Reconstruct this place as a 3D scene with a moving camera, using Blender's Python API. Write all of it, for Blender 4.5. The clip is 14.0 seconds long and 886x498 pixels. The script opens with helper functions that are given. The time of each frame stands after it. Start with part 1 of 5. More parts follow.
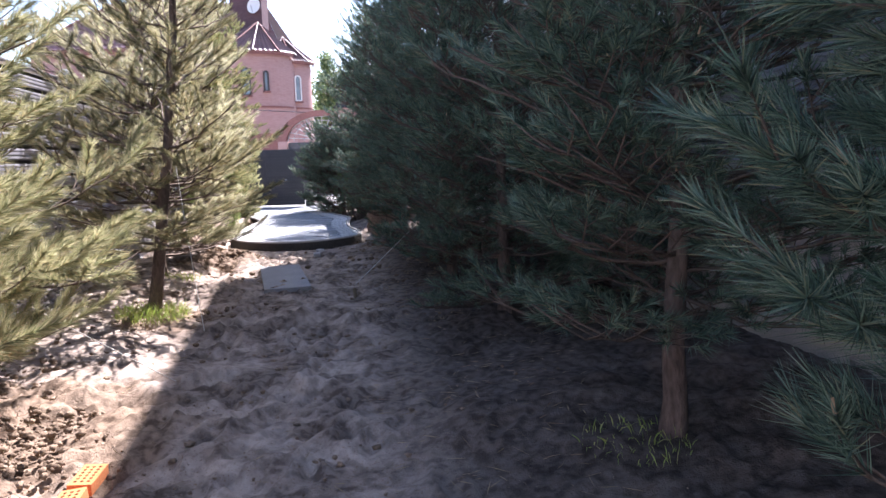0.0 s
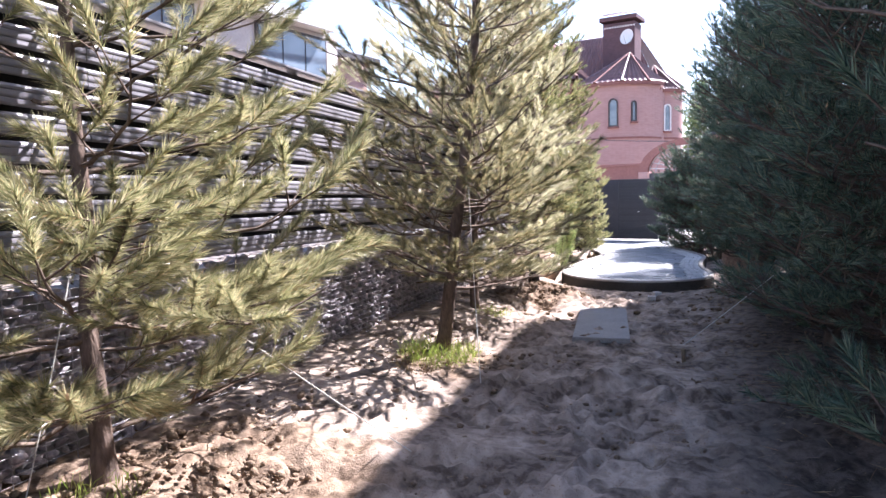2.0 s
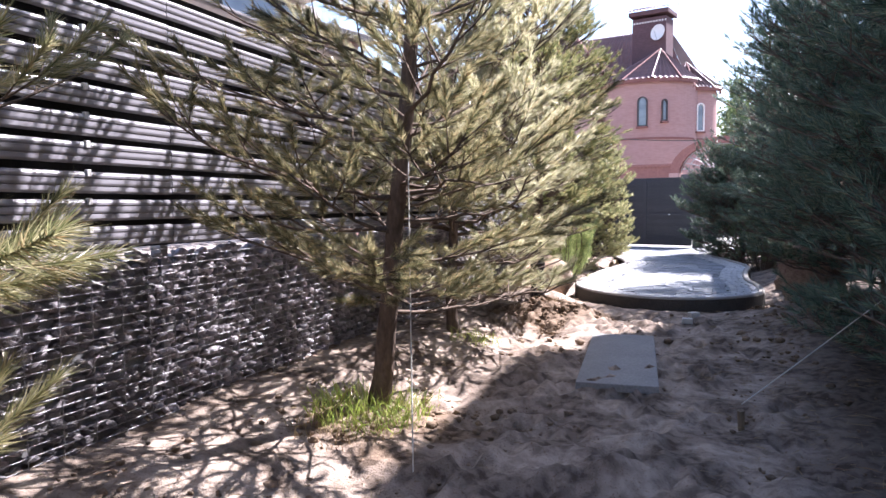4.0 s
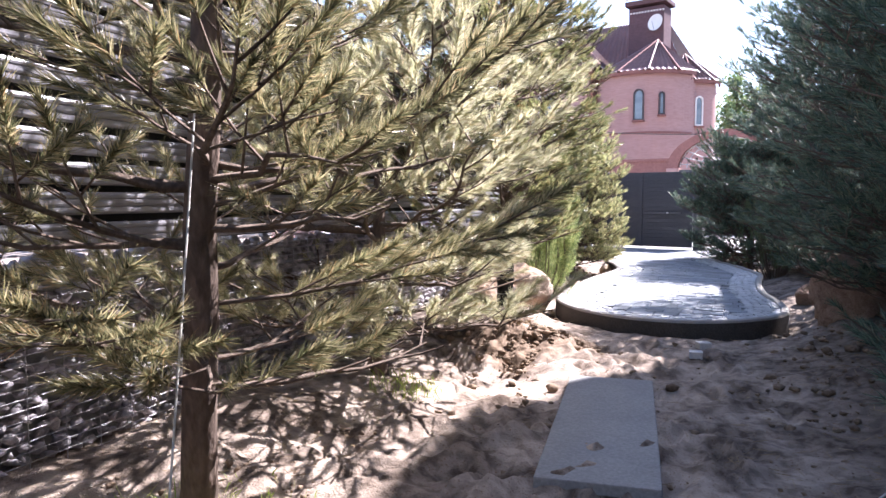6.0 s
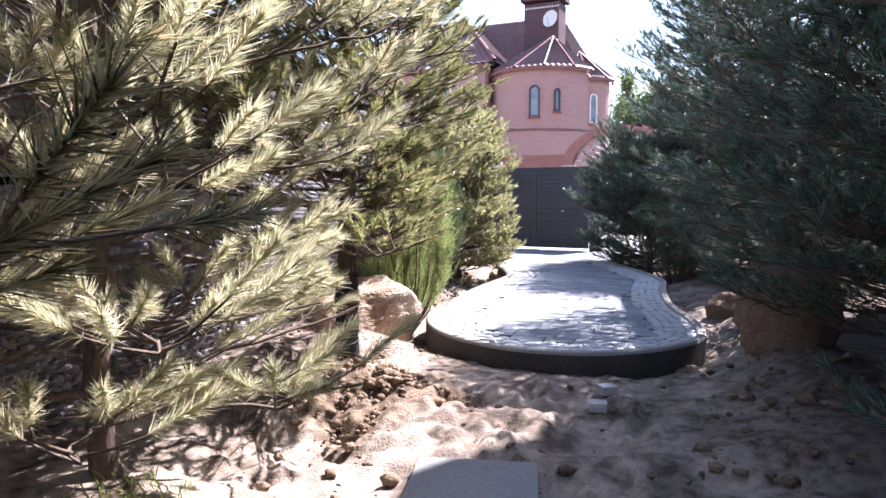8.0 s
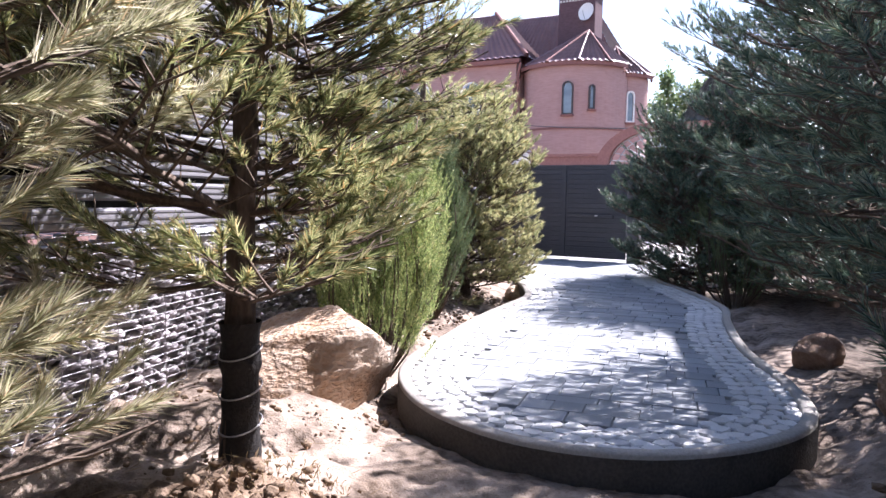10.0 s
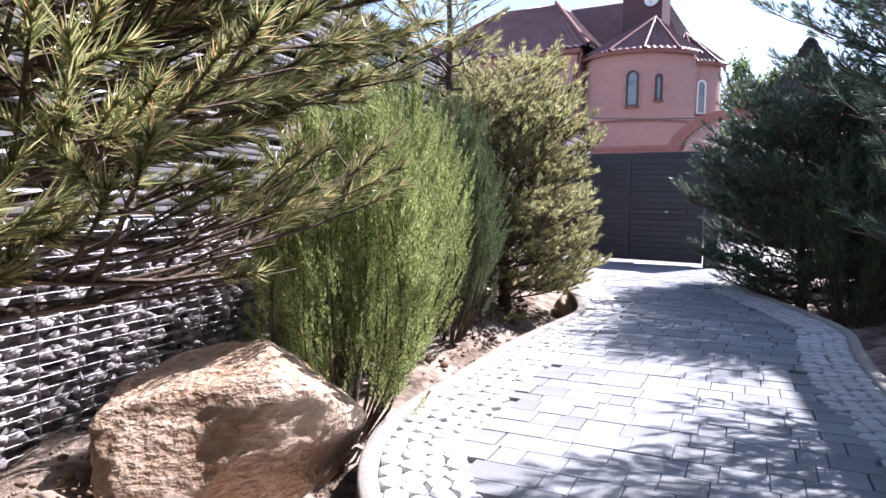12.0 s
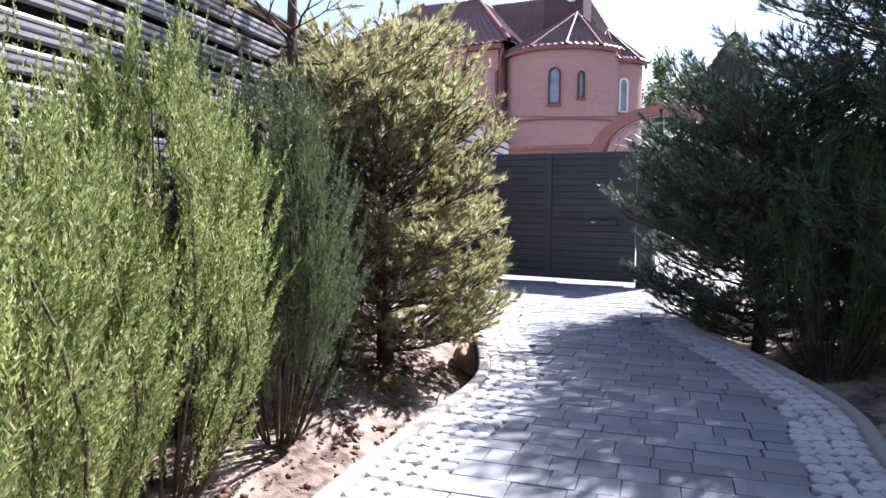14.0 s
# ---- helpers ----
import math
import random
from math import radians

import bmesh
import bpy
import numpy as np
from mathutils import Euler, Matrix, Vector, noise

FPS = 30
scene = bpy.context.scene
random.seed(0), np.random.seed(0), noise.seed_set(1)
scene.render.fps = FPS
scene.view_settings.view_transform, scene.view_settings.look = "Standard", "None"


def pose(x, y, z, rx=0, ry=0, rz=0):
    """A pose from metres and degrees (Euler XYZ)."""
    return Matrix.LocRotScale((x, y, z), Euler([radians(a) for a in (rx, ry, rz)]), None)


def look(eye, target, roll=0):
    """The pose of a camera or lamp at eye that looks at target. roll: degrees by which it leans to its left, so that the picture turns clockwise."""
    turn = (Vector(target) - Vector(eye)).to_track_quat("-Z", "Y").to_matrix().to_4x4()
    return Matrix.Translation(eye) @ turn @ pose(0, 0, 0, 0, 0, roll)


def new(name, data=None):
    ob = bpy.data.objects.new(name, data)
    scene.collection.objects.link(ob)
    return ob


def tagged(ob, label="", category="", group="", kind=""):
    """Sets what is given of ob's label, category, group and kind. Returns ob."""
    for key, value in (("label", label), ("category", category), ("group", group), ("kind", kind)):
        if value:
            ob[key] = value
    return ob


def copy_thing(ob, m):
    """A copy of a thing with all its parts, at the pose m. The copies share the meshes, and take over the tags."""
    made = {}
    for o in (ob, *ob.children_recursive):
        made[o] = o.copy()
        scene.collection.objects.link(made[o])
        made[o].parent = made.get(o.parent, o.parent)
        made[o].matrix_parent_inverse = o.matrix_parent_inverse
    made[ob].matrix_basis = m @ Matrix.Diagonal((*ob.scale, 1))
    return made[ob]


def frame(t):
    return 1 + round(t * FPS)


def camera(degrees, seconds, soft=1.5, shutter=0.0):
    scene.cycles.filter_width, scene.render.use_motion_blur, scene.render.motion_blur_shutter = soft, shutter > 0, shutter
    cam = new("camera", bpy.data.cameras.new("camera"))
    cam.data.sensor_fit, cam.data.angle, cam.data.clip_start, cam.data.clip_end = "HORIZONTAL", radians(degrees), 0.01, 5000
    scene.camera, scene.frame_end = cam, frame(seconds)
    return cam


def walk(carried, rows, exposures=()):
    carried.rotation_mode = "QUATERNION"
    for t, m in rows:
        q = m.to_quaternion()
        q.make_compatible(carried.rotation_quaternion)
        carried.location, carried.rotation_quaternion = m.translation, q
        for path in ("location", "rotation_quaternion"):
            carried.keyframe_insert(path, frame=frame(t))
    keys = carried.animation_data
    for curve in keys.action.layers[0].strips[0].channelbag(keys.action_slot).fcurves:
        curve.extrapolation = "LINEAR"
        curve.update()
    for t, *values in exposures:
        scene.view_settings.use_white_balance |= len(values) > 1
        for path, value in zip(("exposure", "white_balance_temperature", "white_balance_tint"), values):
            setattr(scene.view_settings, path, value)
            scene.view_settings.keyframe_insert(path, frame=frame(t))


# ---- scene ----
cam = camera(65.5, 14.0)
PATH = [
    (0, (0.725, -0.138, 1.595), (0.621, 1.842, 1.33), -1.8),
    (0.5, (0.674, 0.308, 1.567), (0.375, 2.27, 1.322), -1.8),
    (1, (0.684, 0.691, 1.559), (0.134, 2.602, 1.346), -1.5),
    (1.5, (0.738, 1.107, 1.517), (-0.229, 2.851, 1.361), -0.9),
    (2, (0.766, 1.507, 1.476), (-0.314, 3.184, 1.333), -1.0),
    (2.2, (0.769, 1.686, 1.45), (-0.336, 3.348, 1.315), -1.0),
    (4.3, (-0.035, 3.859, 1.321), (-1.18, 5.494, 1.191), -0.4),
    (4.5, (-0.102, 4.009, 1.334), (-1.248, 5.643, 1.202), -0.4),
    (5, (-0.256, 4.47, 1.326), (-1.405, 6.102, 1.19), -0.0),
    (5.5, (-0.41, 4.963, 1.332), (-1.558, 6.594, 1.191), 0.1),
    (6, (-0.526, 5.394, 1.323), (-1.658, 7.036, 1.181), -0.0),
    (6.5, (-0.638, 5.877, 1.314), (-1.725, 7.549, 1.17), 0.1),
    (7, (-0.767, 6.31, 1.323), (-1.766, 8.036, 1.176), 0.2),
    (7.5, (-0.886, 6.734, 1.301), (-1.787, 8.513, 1.151), 0.1),
    (8, (-1.025, 7.182, 1.3), (-1.915, 8.967, 1.152), 0.1),
    (8.5, (-1.151, 7.642, 1.33), (-2.023, 9.436, 1.177), 0.3),
    (8.7, (-1.192, 7.83, 1.333), (-2.066, 9.62, 1.176), 0.4),
    (10.8, (-1.861, 9.787, 1.272), (-2.903, 11.488, 1.13), 0.9),
    (11, (-1.903, 9.933, 1.278), (-2.96, 11.624, 1.131), 0.8),
    (11.5, (-2.022, 10.273, 1.254), (-3.11, 11.945, 1.106), 0.8),
    (12, (-2.169, 10.696, 1.195), (-3.288, 12.346, 1.046), 0.8),
    (12.5, (-2.387, 11.204, 1.15), (-3.505, 12.855, 1.0), 0.8),
    (13, (-2.586, 11.809, 1.182), (-3.703, 13.461, 1.023), 1.3),
    (13.5, (-2.719, 12.292, 1.265), (-3.828, 13.95, 1.125), 0.6),
    (14, (-2.79, 12.646, 1.343), (-3.733, 14.403, 1.194), 0.4),
]
EXPOSURE = [(t, e + 0.38, 6050, 22) for t, e in ((0.0, 1.72), (0.5, 2.3), (1.0, 2.45), (1.5, 2.1), (2.0, 1.85), (4.3, 1.7), (5.0, 1.75), (6.0, 1.83), (7.0, 1.92), (7.5, 1.85), (8.0, 1.7), (8.7, 1.68), (11.0, 1.3), (12.0, 1.2), (12.5, 1.1), (13.5, 1.2), (14.0, 1.22))]
walk(cam, [(t, look(eye, target, roll)) for t, eye, target, roll in PATH], EXPOSURE)

# ---- light ----
SUN_AZ, SUN_EL = 21.0, 50.0            # degrees clockwise from +y, above the horizon
sun_way = Vector((math.sin(radians(SUN_AZ)) * math.cos(radians(SUN_EL)), math.cos(radians(SUN_AZ)) * math.cos(radians(SUN_EL)), math.sin(radians(SUN_EL))))
world = bpy.data.worlds.new("world")
scene.world = world
world.use_nodes = True
sky = world.node_tree.nodes.new("ShaderNodeTexSky")
sky.sky_type, sky.sun_disc = "NISHITA", False
sky.sun_elevation, sky.sun_rotation = radians(SUN_EL), radians(SUN_AZ)
sky.dust_density, sky.air_density = 0.7, 1.1
back = world.node_tree.nodes["Background"]
back.inputs["Strength"].default_value = 0.088
world.node_tree.links.new(sky.outputs["Color"], back.inputs["Color"])
sun = new("sun", bpy.data.lights.new("sun", "SUN"))
sun.data.energy, sun.data.angle, sun.data.color = 4.8, radians(0.53), (1.0, 0.965, 0.92)
sun.matrix_world = look(sun_way * 60, (0, 0, 0))


# ---- materials ----
def material(name, rough=0.8, metal=0.0, spec=0.3):
    m = bpy.data.materials.new(name)
    m.use_nodes = True
    b = m.node_tree.nodes["Principled BSDF"]
    b.inputs["Roughness"].default_value, b.inputs["Metallic"].default_value = rough, metal
    b.inputs["Specular IOR Level"].default_value = spec
    return m, m.node_tree.nodes, m.node_tree.links, b


def noise_node(n, l, scale, detail=6, coord="Object", stretch=(1, 1, 1)):
    c = n.new("ShaderNodeTexCoord")
    mp = n.new("ShaderNodeMapping")
    mp.inputs["Scale"].default_value = stretch
    t = n.new("ShaderNodeTexNoise")
    t.inputs["Scale"].default_value, t.inputs["Detail"].default_value = scale, detail
    l.new(c.outputs[coord], mp.inputs["Vector"])
    l.new(mp.outputs["Vector"], t.inputs["Vector"])
    return t


def ramp(n, l, fac, stops):
    r = n.new("ShaderNodeValToRGB")
    while len(r.color_ramp.elements) < len(stops):
        r.color_ramp.elements.new(0.5)
    for e, (p, c) in zip(r.color_ramp.elements, stops):
        e.position, e.color = p, (*c, 1)
    l.new(fac, r.inputs["Fac"])
    return r


def mix(n, l, fac, a, b, blend="MIX"):
    x = n.new("ShaderNodeMix")
    x.data_type, x.blend_type = "RGBA", blend
    if isinstance(fac, float):
        x.inputs["Factor"].default_value = fac
    else:
        l.new(fac, x.inputs["Factor"])
    l.new(a, x.inputs["A"])
    l.new(b, x.inputs["B"])
    return x


def bump(n, l, b, height, strength, dist=0.01):
    k = n.new("ShaderNodeBump")
    k.inputs["Strength"].default_value, k.inputs["Distance"].default_value = strength, dist
    l.new(height, k.inputs["Height"])
    l.new(k.outputs["Normal"], b.inputs["Normal"])


def surface(name, c1, c2, c3, big=1.5, fine=40.0, rough=0.85, metal=0.0, spec=0.3, relief=0.4, depth=0.01, stretch=(1, 1, 1), vary=0.0, coord="Object", island=False):
    """A surface with two scales of variation: stains and grain, and a shade of its own for each piece."""
    m, n, l, b = material(name, rough, metal, spec)
    t1, t2 = noise_node(n, l, big, 5, coord, stretch), noise_node(n, l, fine, 8, coord, stretch)
    r1 = ramp(n, l, t1.outputs["Fac"], [(0.3, c1), (0.7, c2)])
    r2 = ramp(n, l, t2.outputs["Fac"], [(0.35, c3), (0.65, c2)])
    x = mix(n, l, 0.45, r1.outputs["Color"], r2.outputs["Color"])
    out = x.outputs["Result"]
    if vary:
        src = n.new("ShaderNodeNewGeometry").outputs["Random Per Island"] if island else n.new("ShaderNodeObjectInfo").outputs["Random"]
        h = n.new("ShaderNodeHueSaturation")
        mr = n.new("ShaderNodeMapRange")
        mr.inputs["To Min"].default_value, mr.inputs["To Max"].default_value = 1 - vary, 1 + vary
        l.new(src, mr.inputs["Value"])
        l.new(mr.outputs["Result"], h.inputs["Value"])
        l.new(out, h.inputs["Color"])
        out = h.outputs["Color"]
    l.new(out, b.inputs["Base Color"])
    bump(n, l, b, t2.outputs["Fac"], relief, depth)
    return m


def leaf(name, stops, rough=0.5, through_light=0.35):
    """Needles and leaves: each its own shade, some light passes through."""
    m, n, l, b = material(name, rough, 0.0, 0.45)
    g = n.new("ShaderNodeNewGeometry")
    r = ramp(n, l, g.outputs["Random Per Island"], stops)
    t = noise_node(n, l, 2.2, 3)
    h = n.new("ShaderNodeHueSaturation")
    mr = n.new("ShaderNodeMapRange")
    mr.inputs["To Min"].default_value, mr.inputs["To Max"].default_value = 0.6, 1.4
    l.new(t.outputs["Fac"], mr.inputs["Value"])
    l.new(mr.outputs["Result"], h.inputs["Value"])
    l.new(r.outputs["Color"], h.inputs["Color"])
    l.new(h.outputs["Color"], b.inputs["Base Color"])
    tr = n.new("ShaderNodeBsdfTranslucent")
    l.new(h.outputs["Color"], tr.inputs["Color"])
    ms = n.new("ShaderNodeMixShader")
    ms.inputs["Fac"].default_value = through_light
    l.new(b.outputs["BSDF"], ms.inputs[1])
    l.new(tr.outputs["BSDF"], ms.inputs[2])
    l.new(ms.outputs["Shader"], n["Material Output"].inputs["Surface"])
    return m


def soil_material():
    m, n, l, b = material("sandy_soil", 0.95, 0, 0.1)
    t0, t1, t2, t3 = (noise_node(n, l, s, k) for s, k in ((0.55, 4), (2.6, 9), (14.0, 8), (90.0, 6)))
    r0 = ramp(n, l, t0.outputs["Fac"], [(0.35, (0.23, 0.19, 0.155)), (0.62, (0.36, 0.31, 0.26))])
    r1 = ramp(n, l, t1.outputs["Fac"], [(0.41, (0.07, 0.057, 0.048)), (0.46, (0.22, 0.19, 0.165)), (0.51, (0.31, 0.275, 0.24)), (0.59, (0.60, 0.535, 0.465))])
    r2 = ramp(n, l, t2.outputs["Fac"], [(0.40, (0.08, 0.063, 0.05)), (0.57, (0.48, 0.42, 0.36))])
    a = mix(n, l, 0.75, r0.outputs["Color"], r1.outputs["Color"])
    c = mix(n, l, 0.34, a.outputs["Result"], r2.outputs["Color"])
    litter = ramp(n, l, t3.outputs["Fac"], [(0.60, (1, 1, 1)), (0.68, (0.55, 0.42, 0.3))])
    c2 = mix(n, l, 0.8, c.outputs["Result"], litter.outputs["Color"], "MULTIPLY")
    tint = n.new("ShaderNodeRGB")
    tint.outputs[0].default_value = (0.92, 0.845, 0.80, 1)
    c3 = mix(n, l, 1.0, c2.outputs["Result"], tint.outputs[0], "MULTIPLY")
    # browner soil where holes were dug
    pos = n.new("ShaderNodeTexCoord")
    for spot, reach in (((-2.3, 3.7, 0.0), 1.25), ((-3.35, 10.85, 0.1), 0.7), ((-2.5, 6.8, 0.0), 0.6)):
        far = n.new("ShaderNodeVectorMath")
        far.operation = "DISTANCE"
        far.inputs[1].default_value = spot
        l.new(pos.outputs["Object"], far.inputs[0])
        wob = n.new("ShaderNodeMath")
        wob.operation = "MULTIPLY_ADD"
        wob.inputs[1].default_value = 0.9
        l.new(t1.outputs["Fac"], wob.inputs[0])
        l.new(far.outputs["Value"], wob.inputs[2])
        pm = n.new("ShaderNodeMapRange")
        pm.inputs["From Min"].default_value, pm.inputs["From Max"].default_value = reach + 0.45, reach + 0.15
        pm.inputs["To Max"].default_value = 0.8
        l.new(wob.outputs["Value"], pm.inputs["Value"])
        brown = ramp(n, l, t2.outputs["Fac"], [(0.35, (0.085, 0.055, 0.035)), (0.62, (0.30, 0.215, 0.15))])
        c3 = mix(n, l, pm.outputs["Result"], c3.outputs["Result"], brown.outputs["Color"])
    # dark loam and painted-in shade over the shaded side's planting bed, with a ragged edge
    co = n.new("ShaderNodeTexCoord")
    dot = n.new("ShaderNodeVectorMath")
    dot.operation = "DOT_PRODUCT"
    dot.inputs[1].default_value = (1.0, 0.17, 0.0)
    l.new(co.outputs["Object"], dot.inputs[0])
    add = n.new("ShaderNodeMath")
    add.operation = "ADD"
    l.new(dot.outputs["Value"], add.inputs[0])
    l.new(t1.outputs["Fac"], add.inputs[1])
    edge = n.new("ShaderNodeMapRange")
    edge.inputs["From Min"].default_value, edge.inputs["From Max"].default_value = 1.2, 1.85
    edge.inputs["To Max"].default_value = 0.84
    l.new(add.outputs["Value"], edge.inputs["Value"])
    shaded_loam = ramp(n, l, t2.outputs["Fac"], [(0.35, (0.035, 0.028, 0.024)), (0.65, (0.11, 0.09, 0.075))])
    c4 = mix(n, l, edge.outputs["Result"], c3.outputs["Result"], shaded_loam.outputs["Color"])
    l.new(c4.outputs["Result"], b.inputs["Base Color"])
    s = mix(n, l, 0.5, t2.outputs["Fac"], t3.outputs["Fac"])
    bump(n, l, b, s.outputs["Result"], 0.7, 0.03)
    return m


SOIL = soil_material()
BARK = surface("pine_bark", (0.09, 0.068, 0.055), (0.21, 0.155, 0.125), (0.045, 0.034, 0.03), 6, 35, 0.95, 0, 0.1, 1.0, 0.02, (1, 1, 0.35))
BARK_GREY = surface("grey_branch_bark", (0.10, 0.075, 0.06), (0.19, 0.145, 0.115), (0.05, 0.038, 0.032), 8, 60, 0.95, 0, 0.1, 0.8, 0.01)
NEEDLE = leaf("pine_needles", [(0.0, (0.08, 0.095, 0.04)), (0.25, (0.23, 0.24, 0.105)), (0.6, (0.41, 0.385, 0.20)), (0.9, (0.56, 0.505, 0.31)), (1.0, (0.42, 0.27, 0.13))], 0.32, 0.5)
NEEDLE_OLIVE = leaf("olive_pine_needles", [(0.0, (0.04, 0.05, 0.024)), (0.3, (0.15, 0.15, 0.07)), (0.65, (0.34, 0.305, 0.155)), (0.9, (0.53, 0.455, 0.27)), (1.0, (0.44, 0.27, 0.13))], 0.32, 0.46)
NEEDLE_PALE = leaf("pale_pine_needles", [(0.0, (0.20, 0.21, 0.11)), (0.25, (0.40, 0.40, 0.22)), (0.6, (0.62, 0.58, 0.38)), (0.9, (0.76, 0.70, 0.52)), (1.0, (0.54, 0.36, 0.20))], 0.3, 0.6)
NEEDLE_YELLOW = leaf("yellowing_pine_needles", [(0.0, (0.06, 0.085, 0.035)), (0.35, (0.20, 0.23, 0.09)), (0.7, (0.42, 0.41, 0.19)), (0.9, (0.60, 0.54, 0.30)), (1.0, (0.56, 0.32, 0.12))], 0.32, 0.5)
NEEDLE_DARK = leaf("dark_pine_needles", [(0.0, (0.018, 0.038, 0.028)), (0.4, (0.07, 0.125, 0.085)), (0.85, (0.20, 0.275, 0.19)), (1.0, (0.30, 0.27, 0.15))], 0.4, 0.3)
NEEDLE_SHRUB = leaf("shrub_pine_needles", [(0.0, (0.16, 0.19, 0.08)), (0.4, (0.37, 0.39, 0.19)), (0.8, (0.60, 0.56, 0.31)), (1.0, (0.60, 0.47, 0.24))], 0.36, 0.55)
JUNIPER = leaf("juniper_sprays", [(0.0, (0.09, 0.13, 0.045)), (0.5, (0.29, 0.37, 0.13)), (0.9, (0.56, 0.60, 0.25)), (1.0, (0.62, 0.50, 0.26))], 0.5, 0.42)
# juniper greens with shade put into the colour
JUNIPER_SHADED = leaf("shaded_juniper_sprays", [(0.0, (0.09, 0.13, 0.065)), (0.5, (0.13, 0.18, 0.085)), (0.9, (0.19, 0.235, 0.11)), (1.0, (0.24, 0.22, 0.10))], 0.55, 0.25)
# poplar greens lightened to carry the haze of distance
POPLAR = leaf("hazed_poplar_leaves", [(0.0, (0.10, 0.16, 0.07)), (0.6, (0.19, 0.26, 0.11)), (1.0, (0.34, 0.38, 0.18))], 0.5, 0.5)
GRASS = leaf("grass_blades", [(0.0, (0.20, 0.30, 0.05)), (0.6, (0.36, 0.44, 0.09)), (1.0, (0.52, 0.48, 0.18))], 0.5, 0.4)
DRY = leaf("dry_grass", [(0.0, (0.24, 0.17, 0.09)), (0.6, (0.38, 0.29, 0.16)), (1.0, (0.22, 0.12, 0.07))], 0.8, 0.2)
CLOD = surface("soil_clods", (0.17, 0.12, 0.085), (0.30, 0.22, 0.155), (0.11, 0.078, 0.055), 4, 40, 0.97, 0, 0.1, 0.9, 0.02, vary=0.25, island=True)
PAVER = surface("grey_concrete_pavers", (0.20, 0.213, 0.23), (0.33, 0.342, 0.355), (0.165, 0.176, 0.19), 1.3, 120, 0.8, 0, 0.3, 0.35, 0.004, vary=0.19)
PAVER_FAR = surface("grey_concrete_pavers_far", (0.20, 0.213, 0.23), (0.33, 0.342, 0.355), (0.165, 0.176, 0.19), 1.3, 120, 0.8, 0, 0.3, 0.35, 0.004, vary=0.19, island=True)
SETT = surface("pale_setts", (0.46, 0.46, 0.455), (0.60, 0.595, 0.585), (0.40, 0.40, 0.395), 2, 90, 0.8, 0, 0.3, 0.4, 0.004, vary=0.12)
SETT_FAR = surface("pale_setts_far", (0.46, 0.46, 0.455), (0.60, 0.595, 0.585), (0.40, 0.40, 0.395), 2, 90, 0.8, 0, 0.3, 0.4, 0.004, vary=0.12, island=True)
KERB = surface("concrete_kerb", (0.27, 0.25, 0.225), (0.40, 0.375, 0.34), (0.22, 0.205, 0.185), 2, 70, 0.9, 0, 0.2, 0.5, 0.006)
JOINT = surface("joint_sand", (0.25, 0.25, 0.25), (0.34, 0.335, 0.33), (0.2, 0.2, 0.198), 3, 120, 0.95)
SLAB = surface("grey_cement_board", (0.27, 0.265, 0.26), (0.37, 0.36, 0.35), (0.21, 0.205, 0.20), 2.5, 60, 0.85, 0, 0.2, 0.3, 0.004)
ROCK = surface("gabion_stone", (0.29, 0.262, 0.278), (0.50, 0.465, 0.485), (0.19, 0.17, 0.182), 5, 45, 0.9, 0, 0.2, 0.8, 0.012, vary=0.35)
ROCK_FAR = surface("gabion_stone_far", (0.29, 0.262, 0.278), (0.50, 0.465, 0.485), (0.19, 0.17, 0.182), 5, 45, 0.9, 0, 0.2, 0.8, 0.012, vary=0.35, island=True)
WIRE = surface("galvanised_wire", (0.36, 0.35, 0.37), (0.48, 0.47, 0.48), (0.28, 0.27, 0.28), 4, 60, 0.45, 0.7, 0.5)
SLAT = surface("grey_coated_steel", (0.20, 0.192, 0.212), (0.28, 0.27, 0.292), (0.16, 0.154, 0.172), 2, 60, 0.3, 0.0, 0.8, 0.1, 0.002, (1, 0.1, 1), vary=0.05)
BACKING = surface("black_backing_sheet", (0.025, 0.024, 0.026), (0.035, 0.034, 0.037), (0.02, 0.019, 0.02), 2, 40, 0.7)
FACE = surface("dark_concrete", (0.05, 0.046, 0.042), (0.10, 0.09, 0.08), (0.035, 0.032, 0.03), 3, 60, 0.9, 0, 0.2, 0.6, 0.01)
SLATE = surface("dark_slate_tiles", (0.045, 0.05, 0.05), (0.075, 0.08, 0.078), (0.03, 0.034, 0.034), 1, 14, 0.7, 0, 0.3, 0.4, 0.02)
GATE_M = surface("anthracite_gate_steel", (0.060, 0.062, 0.068), (0.082, 0.083, 0.09), (0.05, 0.05, 0.055), 1.5, 40, 0.5, 0.0, 0.4, 0.1, 0.002, vary=0.08)
PINK = surface("pink_brick_wall", (0.385, 0.245, 0.225), (0.45, 0.29, 0.27), (0.335, 0.20, 0.185), 0.4, 9, 0.9, 0, 0.2, 0.3, 0.02, (0.3, 0.3, 1.6))
PINK_TRIM = surface("dark_red_trim", (0.21, 0.10, 0.09), (0.27, 0.13, 0.115), (0.17, 0.078, 0.07), 1, 12, 0.85)
ROOF = surface("maroon_roof_tiles", (0.15, 0.08, 0.085), (0.23, 0.125, 0.125), (0.10, 0.055, 0.062), 0.8, 14, 0.45, 0, 0.5, 0.4, 0.02, vary=0.2)
CHIM = surface("dark_brick_chimney", (0.10, 0.062, 0.072), (0.15, 0.09, 0.098), (0.075, 0.046, 0.053), 0.8, 12, 0.85, 0, 0.2, 0.4, 0.02, (0.4, 0.4, 1.5))
WHITE = surface("white_paint", (0.72, 0.71, 0.69), (0.82, 0.81, 0.79), (0.66, 0.65, 0.63), 1, 30, 0.6)
